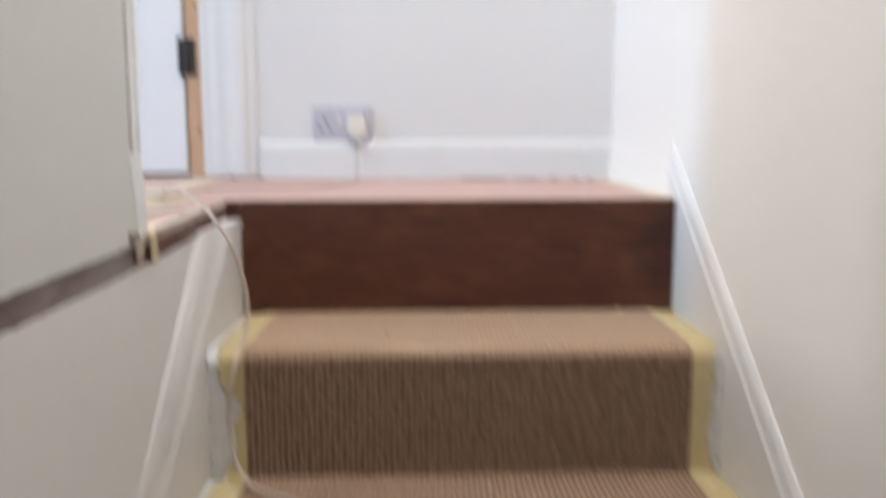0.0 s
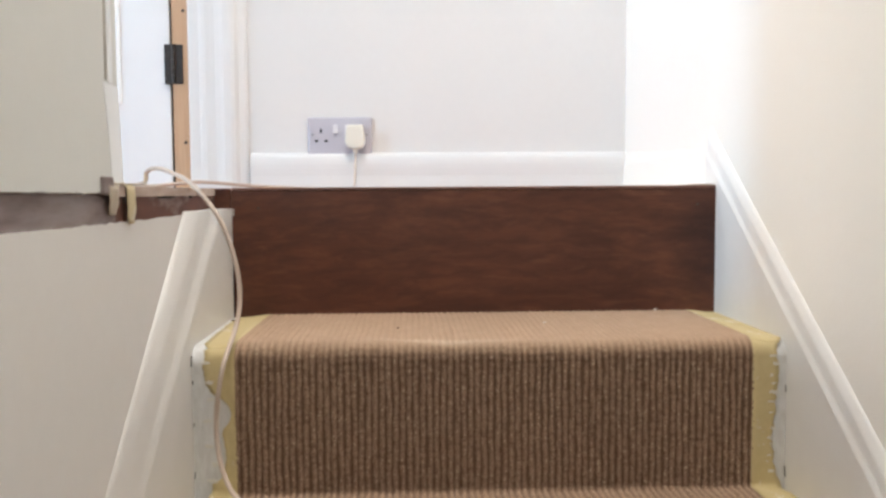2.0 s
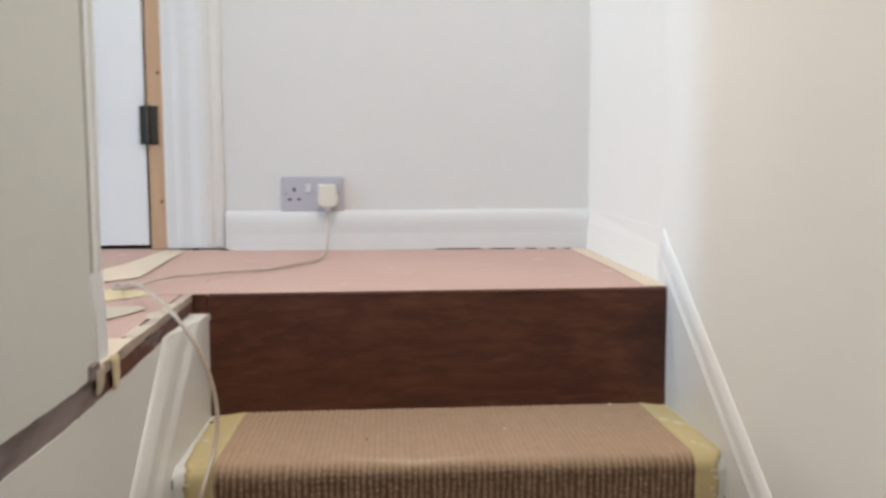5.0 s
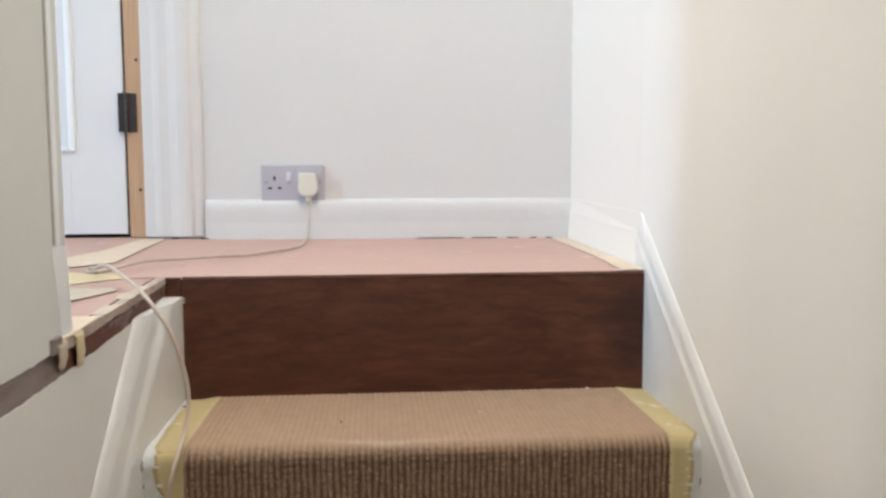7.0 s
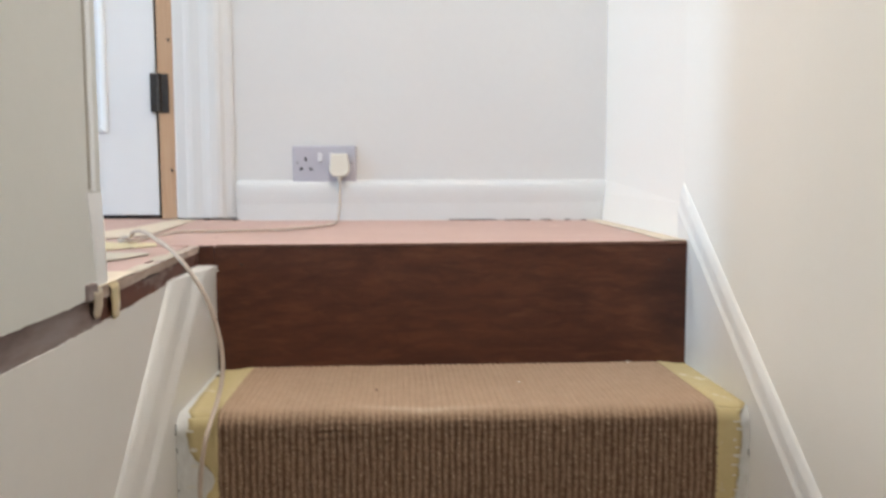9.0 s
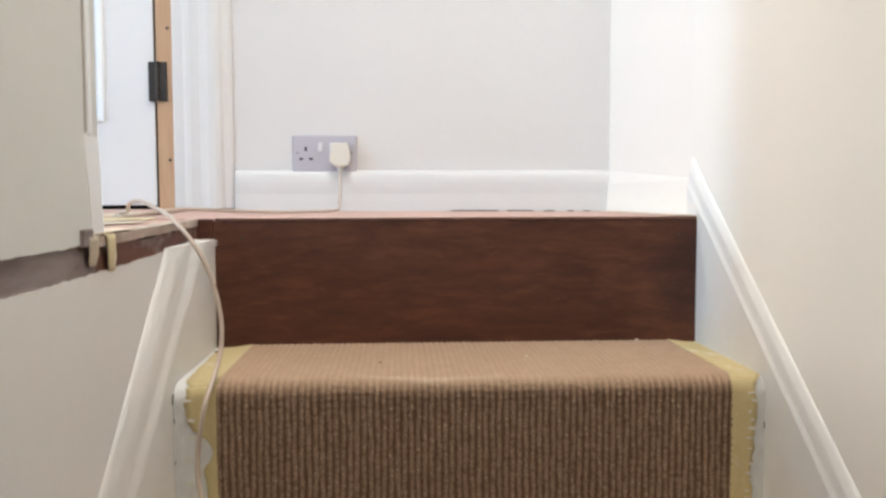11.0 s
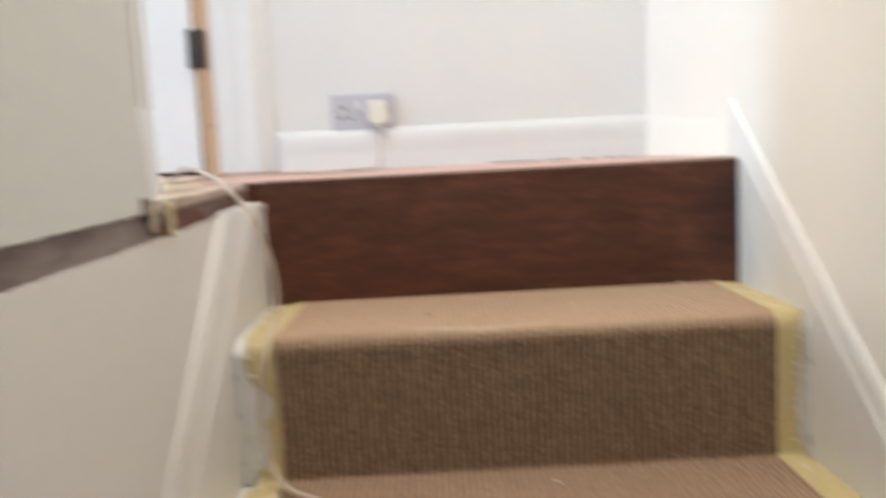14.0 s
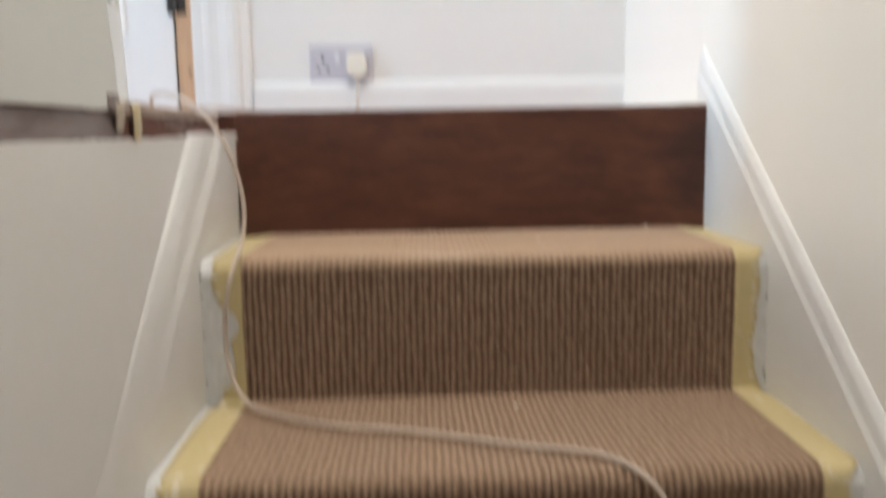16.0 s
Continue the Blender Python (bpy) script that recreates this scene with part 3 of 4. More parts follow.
def stringer(name, label, face, wall, s, inner, outer, y_top, flat_top=None):
    """A sloping board against the wall plane wall(y), with a soft two-bead moulding along its upper edge."""
    y_low = FAR_Y + 0.2
    top = flat_top if flat_top is not None else 9.0
    end = lambda c: min(y_top, (top - c) / SLOPE)
    bm = bmesh.new()
    a, b = inner - 0.36, inner
    pts = [(face, end(a), a + SLOPE * end(a))] + ([(face, y_top, top)] if end(b) < y_top else []) + [(face, end(b), b + SLOPE * end(b)), (face, y_low, b + SLOPE * y_low), (face, y_low, a + SLOPE * y_low)]
    prism(bm, pts, (0.04 * s, 0, 0))
    board = part(name, bm, string_paint, stairs, label)
    # across the moulding: share of its width, share of the board's thickness, and relief
    profile = [(0.0, 1.0), (0.05, 0.985), (0.12, 0.91), (0.20, 0.79), (0.28, 0.72), (0.40, 0.68), (0.56, 0.65), (0.64, 0.60), (0.72, 0.50), (0.80, 0.38), (0.88, 0.27), (0.94, 0.15), (0.97, 0.05), (1.0, -0.14)]
    bm = bmesh.new()
    rows = []
    for f, share in profile:
        c = inner + (outer - inner) * f
        y1 = end(c)
        row = []
        for k, y in enumerate((y1, -0.30, -0.42, -0.545, -1.2, y_low)):
            y = min(y, y1 - 0.001 * k)
            row.append(bm.verts.new((wall(y) - s * abs(wall(y) - face) * share, y, c + SLOPE * y)))
        rows.append(row)
    for r0, r1 in zip(rows, rows[1:]):
        for k in range(5):
            bm.faces.new((r0[k], r0[k + 1], r1[k + 1], r1[k]))
    caps = [(bm.verts.new(r[0].co), bm.verts.new((r[0].co.x + 0.012 * s, r[0].co.y, r[0].co.z))) for r in rows]
    for (a0, b0), (a1, b1) in zip(caps, caps[1:]):
        bm.faces.new((a0, a1, b1, b0))
    part("moulding", bm, string_paint, board, smooth=True)
    return board


right_string = stringer("stringer", "white-painted closed stringer with beaded top moulding", FACE_R, lambda y: WALL_R, 1, 0.012, 0.056, 0.044)
left_string = stringer("stringer", "white-painted closed stringer cut flat under the landing edge", FACE_L, side, -1, 0.012, 0.105, 0.018, -0.0265)

for i, (x, y, z, r) in enumerate(((-0.0155, -0.0005, -0.0285, 0.0028), (-0.021, -0.002, -0.0280, 0.0020), (-0.0145, -0.0005, -0.0335, 0.0022))):
    bm = bmesh.new()
    bmesh.ops.create_icosphere(bm, subdivisions=2, radius=r)
    for v in bm.verts:
        v.co = Vector((v.co.x * 1.5, v.co.y, v.co.z * 0.8)) * (1 + 0.8 * noise.noise(v.co * 300 + Vector((i * 7, 0, 0))))
        v.co += Vector((x, y, z))
    part("broken_plaster", bm, brushed_white, left_string, "crumbled white plaster at its head")

# ---- stair carpet ----
CARPET_L, CARPET_R = 0.0320, 0.6235


def run_line(spacing, steps, lift=0.0):
    """Points and normals along the tread, nosing and riser of the upper steps, evenly spaced."""
    pts = []
    for k in range(1, steps + 1):
        y0, z0 = -GOING * (k - 1), -RISE * k
        for y, z in step_outline(0.0)[0 if k == 1 else 1:]:
            pts.append((y0 + y, z0 + z))
    pts = np.array(pts)
    seg = np.hypot(*np.diff(pts, axis=0).T)
    s = np.concatenate([[0], np.cumsum(seg)])
    t = np.arange(0, s[-1], spacing)
    p = np.stack([np.interp(t, s, pts[:, i]) for i in (0, 1)], 1)
    d = np.gradient(p, axis=0)
    d /= np.linalg.norm(d, axis=1)[:, None]
    n = np.stack([d[:, 1], -d[:, 0]], 1)
    n[(n[:, 0] > 0) | (n[:, 1] < 0)] *= -1
    return t, p, n


def carpet(steps, spacing, per_rib):
    t, p, n = run_line(spacing, steps)
    ribs = int(round((CARPET_R - CARPET_L) / RIB))
    xs = np.linspace(CARPET_L, CARPET_R, ribs * per_rib + 1)
    rng = np.random.RandomState(4)
    rib = np.clip(((xs - CARPET_L) / RIB).astype(int), 0, ribs - 1)
    phase, lean, loop = rng.rand(ribs + 1) * 6.28, rng.rand(ribs + 1) * 6.28, 0.0072 + 0.0016 * rng.rand(ribs + 1)
    T, X = np.meshgrid(t, xs, indexing="ij")
    # by facing: flatter pile and the lit tone of the treads
    wear_light = np.convolve(np.pad(np.clip(n[:, 1], 0, 1), 2, mode="edge"), np.ones(5) / 5, "valid")
    # lower treads toned down for the weaker light there
    wear_light = wear_light * np.interp(t, [0, 0.25, 0.30, 2], [1.0, 1.0, 0.5, 0.5])
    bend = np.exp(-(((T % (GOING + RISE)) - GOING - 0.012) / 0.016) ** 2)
    wob = 0.0005 * np.sin(T * 38 + lean[rib][None, :]) + 0.0004 * np.sin(T * 113 + phase[rib][None, :])
    u = np.abs(np.sin(math.pi * (X - CARPET_L) / RIB))
    knot = 0.5 + 0.5 * np.sin(6.283 * T / loop[rib][None, :] + phase[rib][None, :])
    rough = rng.rand(*T.shape)
    lump = rng.rand(len(t) // 3 + 2, ribs + 1)[(np.arange(len(t)) // 3)[:, None], rib[None, :]]
    row = 0.5 + 0.5 * np.sin(6.283 * T / 0.0075 + 0.7 * np.sin(X * 31) + 0.5 * np.sin(X * 83))
    high = 0.0042 * (1 - 0.55 * wear_light)[:, None]
    h = high * u ** 1.1 * (0.58 + 0.24 * knot + 0.20 * lump) + 0.0008 * rough * (1 - 0.6 * wear_light)[:, None] - 0.0042 + 0.0016 * wear_light[:, None]
    patch = 0.62 + 0.38 * np.sin(X * 23 + 1.3) * np.sin(X * 57 + 2.0)
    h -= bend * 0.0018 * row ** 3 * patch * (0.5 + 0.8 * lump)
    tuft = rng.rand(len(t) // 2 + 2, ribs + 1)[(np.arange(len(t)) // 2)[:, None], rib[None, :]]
    # darker with groove depth, as shade would be, and where the pile opens
    weft_shade = 1 - u + (0.30 * (tuft - 0.45) + 0.13 * (lump - 0.5) + 0.12 * (0.5 - knot)) * (1 - 0.8 * wear_light)[:, None] + bend * 0.36 * row ** 2 * patch
    # pale rubbed patch on the first nosing
    scuff = 0.6 * np.exp(-((T - GOING + 0.016 + 0.004 * np.sin(X * 40)) / 0.006) ** 2) * np.exp(-((X - 0.27) / 0.07) ** 2) * (0.6 + 0.4 * lump)
    edge = np.minimum(X - CARPET_L, CARPET_R - X)
    h -= 0.003 * np.clip(1 - edge / 0.004, 0, 1)
    XX = X + wob * (edge > 0.006)
    sag = 0.0016 * np.sin(XX * 9 + 1) * np.sin(T * 7)
    Y = p[:, 0][:, None] + n[:, 0][:, None] * (h + sag)
    Z = p[:, 1][:, None] + n[:, 1][:, None] * (h + sag)
    v = np.stack([XX, Y, Z], -1)
    runner = holder("stair_runner", "ribbed brown and tan sisal stair runner, fitted over the steps", "carpet")
    period = GOING + RISE
    cuts = sorted([0.0] + [k * period + GOING - 0.012 for k in range(steps)] + [k * period for k in range(1, steps)] + [t[-1] + 1])
    for i, (a, b) in enumerate(zip(cuts, cuts[1:])):
        lo, hi = int(np.searchsorted(t, a)), min(len(t), int(np.searchsorted(t, b)) + 1)
        if hi - lo < 2:
            continue
        ob = sheet("tread_cover" if i % 2 == 0 else "riser_cover", v[lo:hi].reshape(-1, 3), hi - lo, len(xs), sisal)
        ob.data.attributes.new("wear_light", "FLOAT", "POINT").data.foreach_set("value", np.repeat(wear_light[lo:hi], len(xs)).astype(np.float32))
        ob.data.attributes.new("scuff", "FLOAT", "POINT").data.foreach_set("value", scuff[lo:hi].ravel().astype(np.float32))
        ob.data.attributes.new("weft_shade", "FLOAT", "POINT").data.foreach_set("value", weft_shade[lo:hi].ravel().astype(np.float32))
        ob.parent = runner
    return runner


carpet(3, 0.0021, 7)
for k in range(4, STEPS + 1):
    bm = bmesh.new()
    y0, z0 = -GOING * (k - 1), -RISE * k
    pts = [(CARPET_L, y0 + y, z0 + z) for y, z in step_outline(0.0)] + [(CARPET_L, y0 - GOING + 0.004, z0 - RISE), (CARPET_L, y0 - GOING + 0.004, z0 - 0.0055), (CARPET_L, y0, z0 - 0.0055)]
    prism(bm, pts, (CARPET_R - CARPET_L, 0, 0))
    solid("stair_carpet", bm, sisal, "ribbed brown sisal carpet on a lower step", "carpet", group="lower step carpets")


# ---- masking tape along the carpet ----
def tape_run(side, seed):
    t, p, n = run_line(0.003, 3)
    rng = np.random.RandomState(seed)
    inner = CARPET_R - 0.004 if side > 0 else CARPET_L + 0.004
    flat = np.abs(n[:, 1]) > 0.8
    smooth = lambda a, w: np.convolve(np.pad(a, w // 2, mode="edge"), np.ones(w) / w, "valid")[:len(t)]
    period = RISE + GOING
    to_nose = np.clip((GOING - t % period) / 0.11, 0, 1) ** 0.7
    wide = 0.038 + 0.003 * to_nose if side > 0 else 0.034 + 0.006 * to_nose
    reach = smooth(np.where(flat, wide, 0.024), 13)
    ragged = 0.016 * smooth(rng.rand(len(t)) - 0.5, 9) + 0.020 * smooth(rng.rand(len(t)) - 0.5, 25) + 0.002 * (rng.rand(len(t)) - 0.5)
    reach = reach + np.where(flat, 0.3, 1.0) * ragged
    if side < 0:
        reach = reach + np.where(flat, 0.0, np.interp(t % period - GOING, [0.0, 0.035, 0.060], [0.006, 0.005, -0.003]))
        for k_ in range(3):
            c = k_ * period + GOING + 0.072
            reach = np.where(np.abs(t - c) < 0.024, reach * (0.15 + 0.85 * (np.abs(t - c) / 0.024) ** 2), reach)
            c = k_ * period + GOING + 0.120
            reach = np.where(np.abs(t - c) < 0.030, reach * (0.50 + 0.4 * (np.abs(t - c) / 0.030) ** 4), reach)
    cols = 6
    v = []
    for i in range(len(t)):
        for j in range(cols):
            f = j / (cols - 1)
            x = inner + side * f * (reach[i] + 0.004)
            drop = -0.0008 - 0.0040 * min(1.0, f * 1.5)
            v.append((x, p[i, 0] + n[i, 0] * drop, p[i, 1] + n[i, 1] * drop))
    v = np.array(v).reshape(len(t), cols, 3)
    run = holder("masking_tape", "torn yellow masking tape along the carpet edge, smeared with paint", "masking tape", group="tape along the carpet")
    cuts = sorted([0.0] + [k * period + GOING - 0.008 for k in range(3)] + [k * period for k in range(1, 3)] + [t[-1] + 1])
    for a, b in zip(cuts, cuts[1:]):
        lo, hi = int(np.searchsorted(t, a)), min(len(t), int(np.searchsorted(t, b)) + 1)
        if hi - lo > 2:
            ob = sheet("strip", v[lo:hi].reshape(-1, 3), hi - lo, cols, tape_yellow, 0.0004)
            ob.parent = run
    return run


tape_run(1, 3)
tape_run(-1, 7)


def paint_smear(x, y, z, w, h, rng):
    """A ragged dab of white paint dragged over the tape's edge."""
    bm = bmesh.new()
    n = 11
    ring = []
    for i in range(n):
        a = 6.283 * i / n
        k = 1 + 0.8 * (rng.random() - 0.5)
        ring.append((x + w * k * math.cos(a), y, z + h * (k + 0.3 * (rng.random() - 0.5)) * math.sin(a)))
    prism(bm, ring, (0, -0.0006, 0))
    ob = part("paint_smear", bm, dab_white, stairs)
    return ob


dab_white = plain("dab_white", (0.68, 0.66, 0.60), (0.55, 0.52, 0.45), 0.6, (90, 0.5), (30, 0.5), 0.4, 150)
dabs = random.Random(11)
for k in (1, 2):
    for i in range(13):
        z = -RISE * k - 0.018 - 0.148 * (i + dabs.random() * 0.8) / 13
        paint_smear(0.6385 + 0.010 * dabs.random(), -GOING * k + 0.0048, z, 0.0030 + 0.006 * dabs.random() ** 2, 0.0006 + 0.0016 * dabs.random(), dabs)
        if i % 2 == 0:
            paint_smear(0.001 + 0.009 * dabs.random(), -GOING * k + 0.0048, z, 0.0025 + 0.004 * dabs.random(), 0.0008 + 0.0018 * dabs.random(), dabs)


def flat_tape(points, mat, label, lift=0.0):
    """A torn piece of tape lying on the landing, as a thin slab with that outline."""
    bm = bmesh.new()
    rim = []
    for (x0, y0), (x1, y1) in zip(points, points[1:] + points[:1]):
        n = max(1, int(math.hypot(x1 - x0, y1 - y0) / 0.011))
        for i in range(n):
            j = 0.0014 if i else 0.0
            rim.append((x0 + (x1 - x0) * i / n + dabs.uniform(-j, j), y0 + (y1 - y0) * i / n + dabs.uniform(-j, j)))
    prism(bm, [(x, y, 0.0009 + lift + fall(x, y)) for x, y in rim], (0, 0, 0.0006))
    return solid("masking_tape", bm, mat, label, "masking tape", group="tape on the landing")


flat_tape([(0.628, 0.002), (0.660, 0.002), (0.690, 0.40), (0.713, 0.762), (0.680, 0.762), (0.664, 0.52), (0.652, 0.28)], tape_cream, "cream masking tape along the landing's side edge")
flat_tape([(-0.262, 0.74), (-0.215, 0.745), (-0.190, 0.42), (-0.172, 0.22), (-0.215, 0.16), (-0.30, 0.20), (-0.262, 0.45)], tape_cream, "wide cream tape on the pink landing board")
flat_tape([(-0.29, 0.05), (-0.24, -0.06), (-0.17, -0.085), (-0.125, -0.03), (-0.095, 0.0), (-0.110, 0.045), (-0.165, 0.055), (-0.22, 0.10), (-0.28, 0.11)], tape_pale, "torn pale yellow tape on the landing")
flat_tape([(-0.20, -0.15), (-0.13, -0.105), (-0.078, -0.110), (-0.066, -0.135), (-0.088, -0.20), (-0.118, -0.26), (-0.18, -0.25)], tape_smeared, "dull cream tape across the landing corner", 0.0008)
flat_tape([(-0.24, -0.16), (-0.12, -0.16), (-0.075, -0.27), (-0.12, -0.30), (-0.24, -0.24)], tape_cream, "torn cream tape near the landing edge")
flat_tape([(-0.075, -0.335), (side(-0.335) + 0.0035, -0.335), (side(-0.40) + 0.0035, -0.40), (side(-0.462) + 0.0035, -0.462), (-0.08, -0.462)], tape_cream, "cream tape wrapped over the landing corner")


bm = bmesh.new()
prism(bm, [(-0.0410, 0.005, 0.0002), (-0.0385, 0.005, 0.0002), (-0.0482, 0.18, 0.0002), (-0.0495, 0.18, 0.0002)], (0, 0, 0.0004))
part("joint", bm, plain("board_joint", (0.30, 0.18, 0.145), None, 0.8), landing, "fine dark joint between the hardboard sheets")
for rim in ([(-0.052, -0.085), (-0.036, -0.09), (-0.0345, -0.12), (-0.030, -0.16), (-0.029, -0.20), (-0.046, -0.205), (-0.054, -0.17), (-0.047, -0.13)], [(-0.044, -0.25), (-0.027, -0.245), (-0.024, -0.31), (-0.040, -0.315)]):
    bm = bmesh.new()
    prism(bm, [(x, y, 0.0011) for x, y in rim], (0, 0, 0.0003))
    part("paint_smear", bm, tape_smeared, landing, "grey-white smear of dried paint")


def hanging_tape(y0, y1, z1, tilt, mat, label):
    """A tongue of tape folded over the landing edge and hanging down its face."""
    v = []
    n = 12
    for i in range(n + 1):
        f = i / n
        z = 0.0022 - (0.0022 - z1) * max(0, (f - 0.2) / 0.8)
        off = -0.014 + 0.0182 * min(1, f / 0.2) - 0.0028 * max(0, f - 0.4) / 0.6
        narrow = 0.35 * max(0, f - 0.8) / 0.2
        yc, w = (y0 + y1) / 2 + tilt * f, (y1 - y0) * (1 - narrow)
        for j in range(4):
            y = yc + (j / 3 - 0.5) * w + 0.0006 * math.sin(i * 1.7)
            v.append((side(y) + off + 0.0003 * math.sin(j * 2 + i), y, z))
    ob = sheet("masking_tape", v, n + 1, 4, mat, 0.0004)
    return tagged(ob, label, "masking tape", "tape on the landing")


hanging_tape(-0.434, -0.408, -0.0325, 0.015, tape_pale, "tongue of yellow masking tape hanging over the landing edge")
hanging_tape(-0.480, -0.455, -0.0235, 0.006, tape_smeared, "torn cream tape hanging over the landing edge")

# ---- end of the side wall: corner trim, plaster chunk and little block ----
trim = holder("corner_trim", "white-painted corner strip at the end of the side wall", "trim", "structure")
bm = bmesh.new()
prism(bm, [(-0.004, -0.4655, 0.086), (0.0025, -0.4635, 0.086), (0.001, -0.450, 0.086), (-0.004, -0.440, 0.086), (-0.010, END_L + 0.002, 0.086), (-0.10, END_L + 0.002, 0.086), (-0.10, -0.45, 0.086)], (0, 0, TOP - 0.086 - 0.002), 0.001)
part("strip", askew(bm), bead_white, trim)
bm = bmesh.new()
box(bm, -0.003, 0.0012, -0.4685, -0.4655, 0.088, TOP - 0.002)
part("joint", askew(bm), plain("joint", (0.50, 0.47, 0.43), None, 0.8), trim, "grey open joint")
bm = bmesh.new()
prism(bm, [(-0.004, -0.474, 0.0855), (-0.004, -0.462, 0.0855), (-0.004, END_L, 0.0855), (-0.004, END_L + 0.004, 0.05), (-0.004, END_L + 0.009, 0.003), (-0.004, -0.456, 0.003), (-0.004, -0.462, 0.04)], (0.0046, 0, 0))
part("filler", askew(bm), bead_white, trim, "lump of white filler at its foot")
bm = bmesh.new()
box(bm, -0.042, -0.0145, -0.488, -0.466, -0.0065, 0.008, 0.0015)
solid("wood_block", bm, smeared_wood, "small worn wooden block under the wall's corner", "wood block")

# ---- door and its frame in the back wall ----
AR = [(0, 0), (0, 0.012), (0.003, 0.0145), (0.024, 0.0150), (0.031, 0.0170), (0.040, 0.0180), (0.050, 0.0170), (0.060, 0.0165), (0.070, 0.0180), (0.080, 0.0205), (0.095, 0.0205), (0.104, 0.0180), (0.112, 0.0110), (0.124, 0.0085), (0.130, 0.0050), (0.130, 0)]
arch = holder("architrave", "white-painted moulded door surround", "architrave", "structure")
bm = bmesh.new()
prism(bm, [(-0.264 + a, BACK - b, 0.003) for a, b in AR], (0, 0, 2.06))
part("upright", bm, gloss_white, arch)
bm = bmesh.new()
prism(bm, [(DOOR_L - 0.003 - a, BACK - b, 0.003) for a, b in reversed(AR)], (0, 0, 2.06))
part("upright", bm, gloss_white, arch)
bm = bmesh.new()
prism(bm, [(DOOR_L - 0.13, BACK - b, 2.064 + a) for a, b in AR], (1.075 + 0.002, 0, 0))
part("head", bm, gloss_white, arch)

frame_d = holder("door_lining", "bare pine door lining with an old iron hinge", "door frame", "structure")
bm = bmesh.new()
prism(bm, [(-0.3005, BACK - 0.006, 0.0005), (-0.2645, BACK - 0.006, 0.0005), (-0.2645, BACK + 0.11, 0.0005), (-0.3005, BACK + 0.11, 0.0005)], (0, 0, 2.03), 0.001)
part("lining", bm, bare_pine, frame_d)
bm = bmesh.new()
box(bm, DOOR_L - 0.03, DOOR_L - 0.002, BACK - 0.006, BACK + 0.11, 0.0005, 2.03, 0.001)
part("lining", bm, bare_pine, frame_d)
bm = bmesh.new()
box(bm, DOOR_L - 0.002, -0.3005, BACK - 0.006, BACK + 0.11, 2.0, 2.03, 0.001)
part("lining", bm, bare_pine, frame_d)
for z in (0.111, 0.405):
    bm = bmesh.new()
    cylinder(bm, (-0.2745, BACK - 0.0062, z), (0, 1, 0), 0.0035, 0.002, 14)
    part("screw", bm, hinge_iron, frame_d)

door = holder("door_1", "closed white-painted panelled door with a raised bead", "door", "structure")
DY = BACK + 0.004
PAN_R, PAN_Z = -0.432, 0.198
edge = -0.3085
bm = bmesh.new()
box(bm, PAN_R, edge, DY, DY + 0.035, 0.009, 1.99, 0.0015)
part("stile", bm, door_paint, door)
bm = bmesh.new()
box(bm, DOOR_L + 0.003, DOOR_L + 0.13, DY, DY + 0.035, 0.009, 1.99, 0.0015)
part("stile", bm, door_paint, door)
for z0, z1 in ((0.009, PAN_Z), (0.85, 1.02), (1.87, 1.99)):
    bm = bmesh.new()
    box(bm, DOOR_L + 0.13, PAN_R, DY + 0.0003, DY + 0.035, z0, z1)
    part("rail", bm, door_paint, door)
for z0, z1 in ((PAN_Z, 0.85), (1.02, 1.87)):
    bm = bmesh.new()
    box(bm, DOOR_L + 0.13, PAN_R, DY + 0.014, DY + 0.024, z0, z1)
    part("panel", bm, door_paint, door)
    for u0, u1, v0, v1 in ((PAN_R - 0.001, PAN_R + 0.014, z0, z1), (DOOR_L + 0.116, DOOR_L + 0.131, z0, z1), (DOOR_L + 0.131, PAN_R - 0.001, z0, z0 + 0.014), (DOOR_L + 0.131, PAN_R - 0.001, z1 - 0.014, z1)):
        bm = bmesh.new()
        box(bm, u0, u1, DY - 0.007, DY + 0.012, v0, v1, 0.004, 3)
        part("bead", bm, bead_white, door)
for z in (0.243, 1.72):
    bm = bmesh.new()
    box(bm, -0.319, -0.2985, DY - 0.010, DY - 0.0005, z, z + 0.088, 0.001)
    h = part("hinge", bm, hinge_iron, door, "black iron butt hinge")
    bm = bmesh.new()
    box(bm, -0.2965, -0.2765, DY - 0.0125, DY - 0.0101, z - 0.001, z + 0.087, 0.0007)
    part("leaf", bm, hinge_iron, h)
    for i in range(5):
        bm = bmesh.new()
        cylinder(bm, (-0.2975, DY - 0.0135, z + 0.0087 + i * 0.0176), (0, 0, 1), 0.0048, 0.0168, 14)
        part("knuckle", bm, hinge_iron, h, smooth=False)
# black box standing in for the shade under the door
bm = bmesh.new()
box(bm, DOOR_L, -0.301, BACK + 0.03, BACK + 0.05, 0.0003, 0.009)
solid("threshold_shadow_strip", bm, dark_gap, "black strip put in for the shade under the closed door", "draught strip", "structure")
# dark box added in the hinge-side gap to keep it black as shade
bm = bmesh.new()
box(bm, edge + 0.0003, -0.3007, DY + 0.006, DY + 0.034, 0.009, 1.99)
part("gap_shade", bm, dark_gap, door, "dark strip put in for the shade of the hinge-side gap")

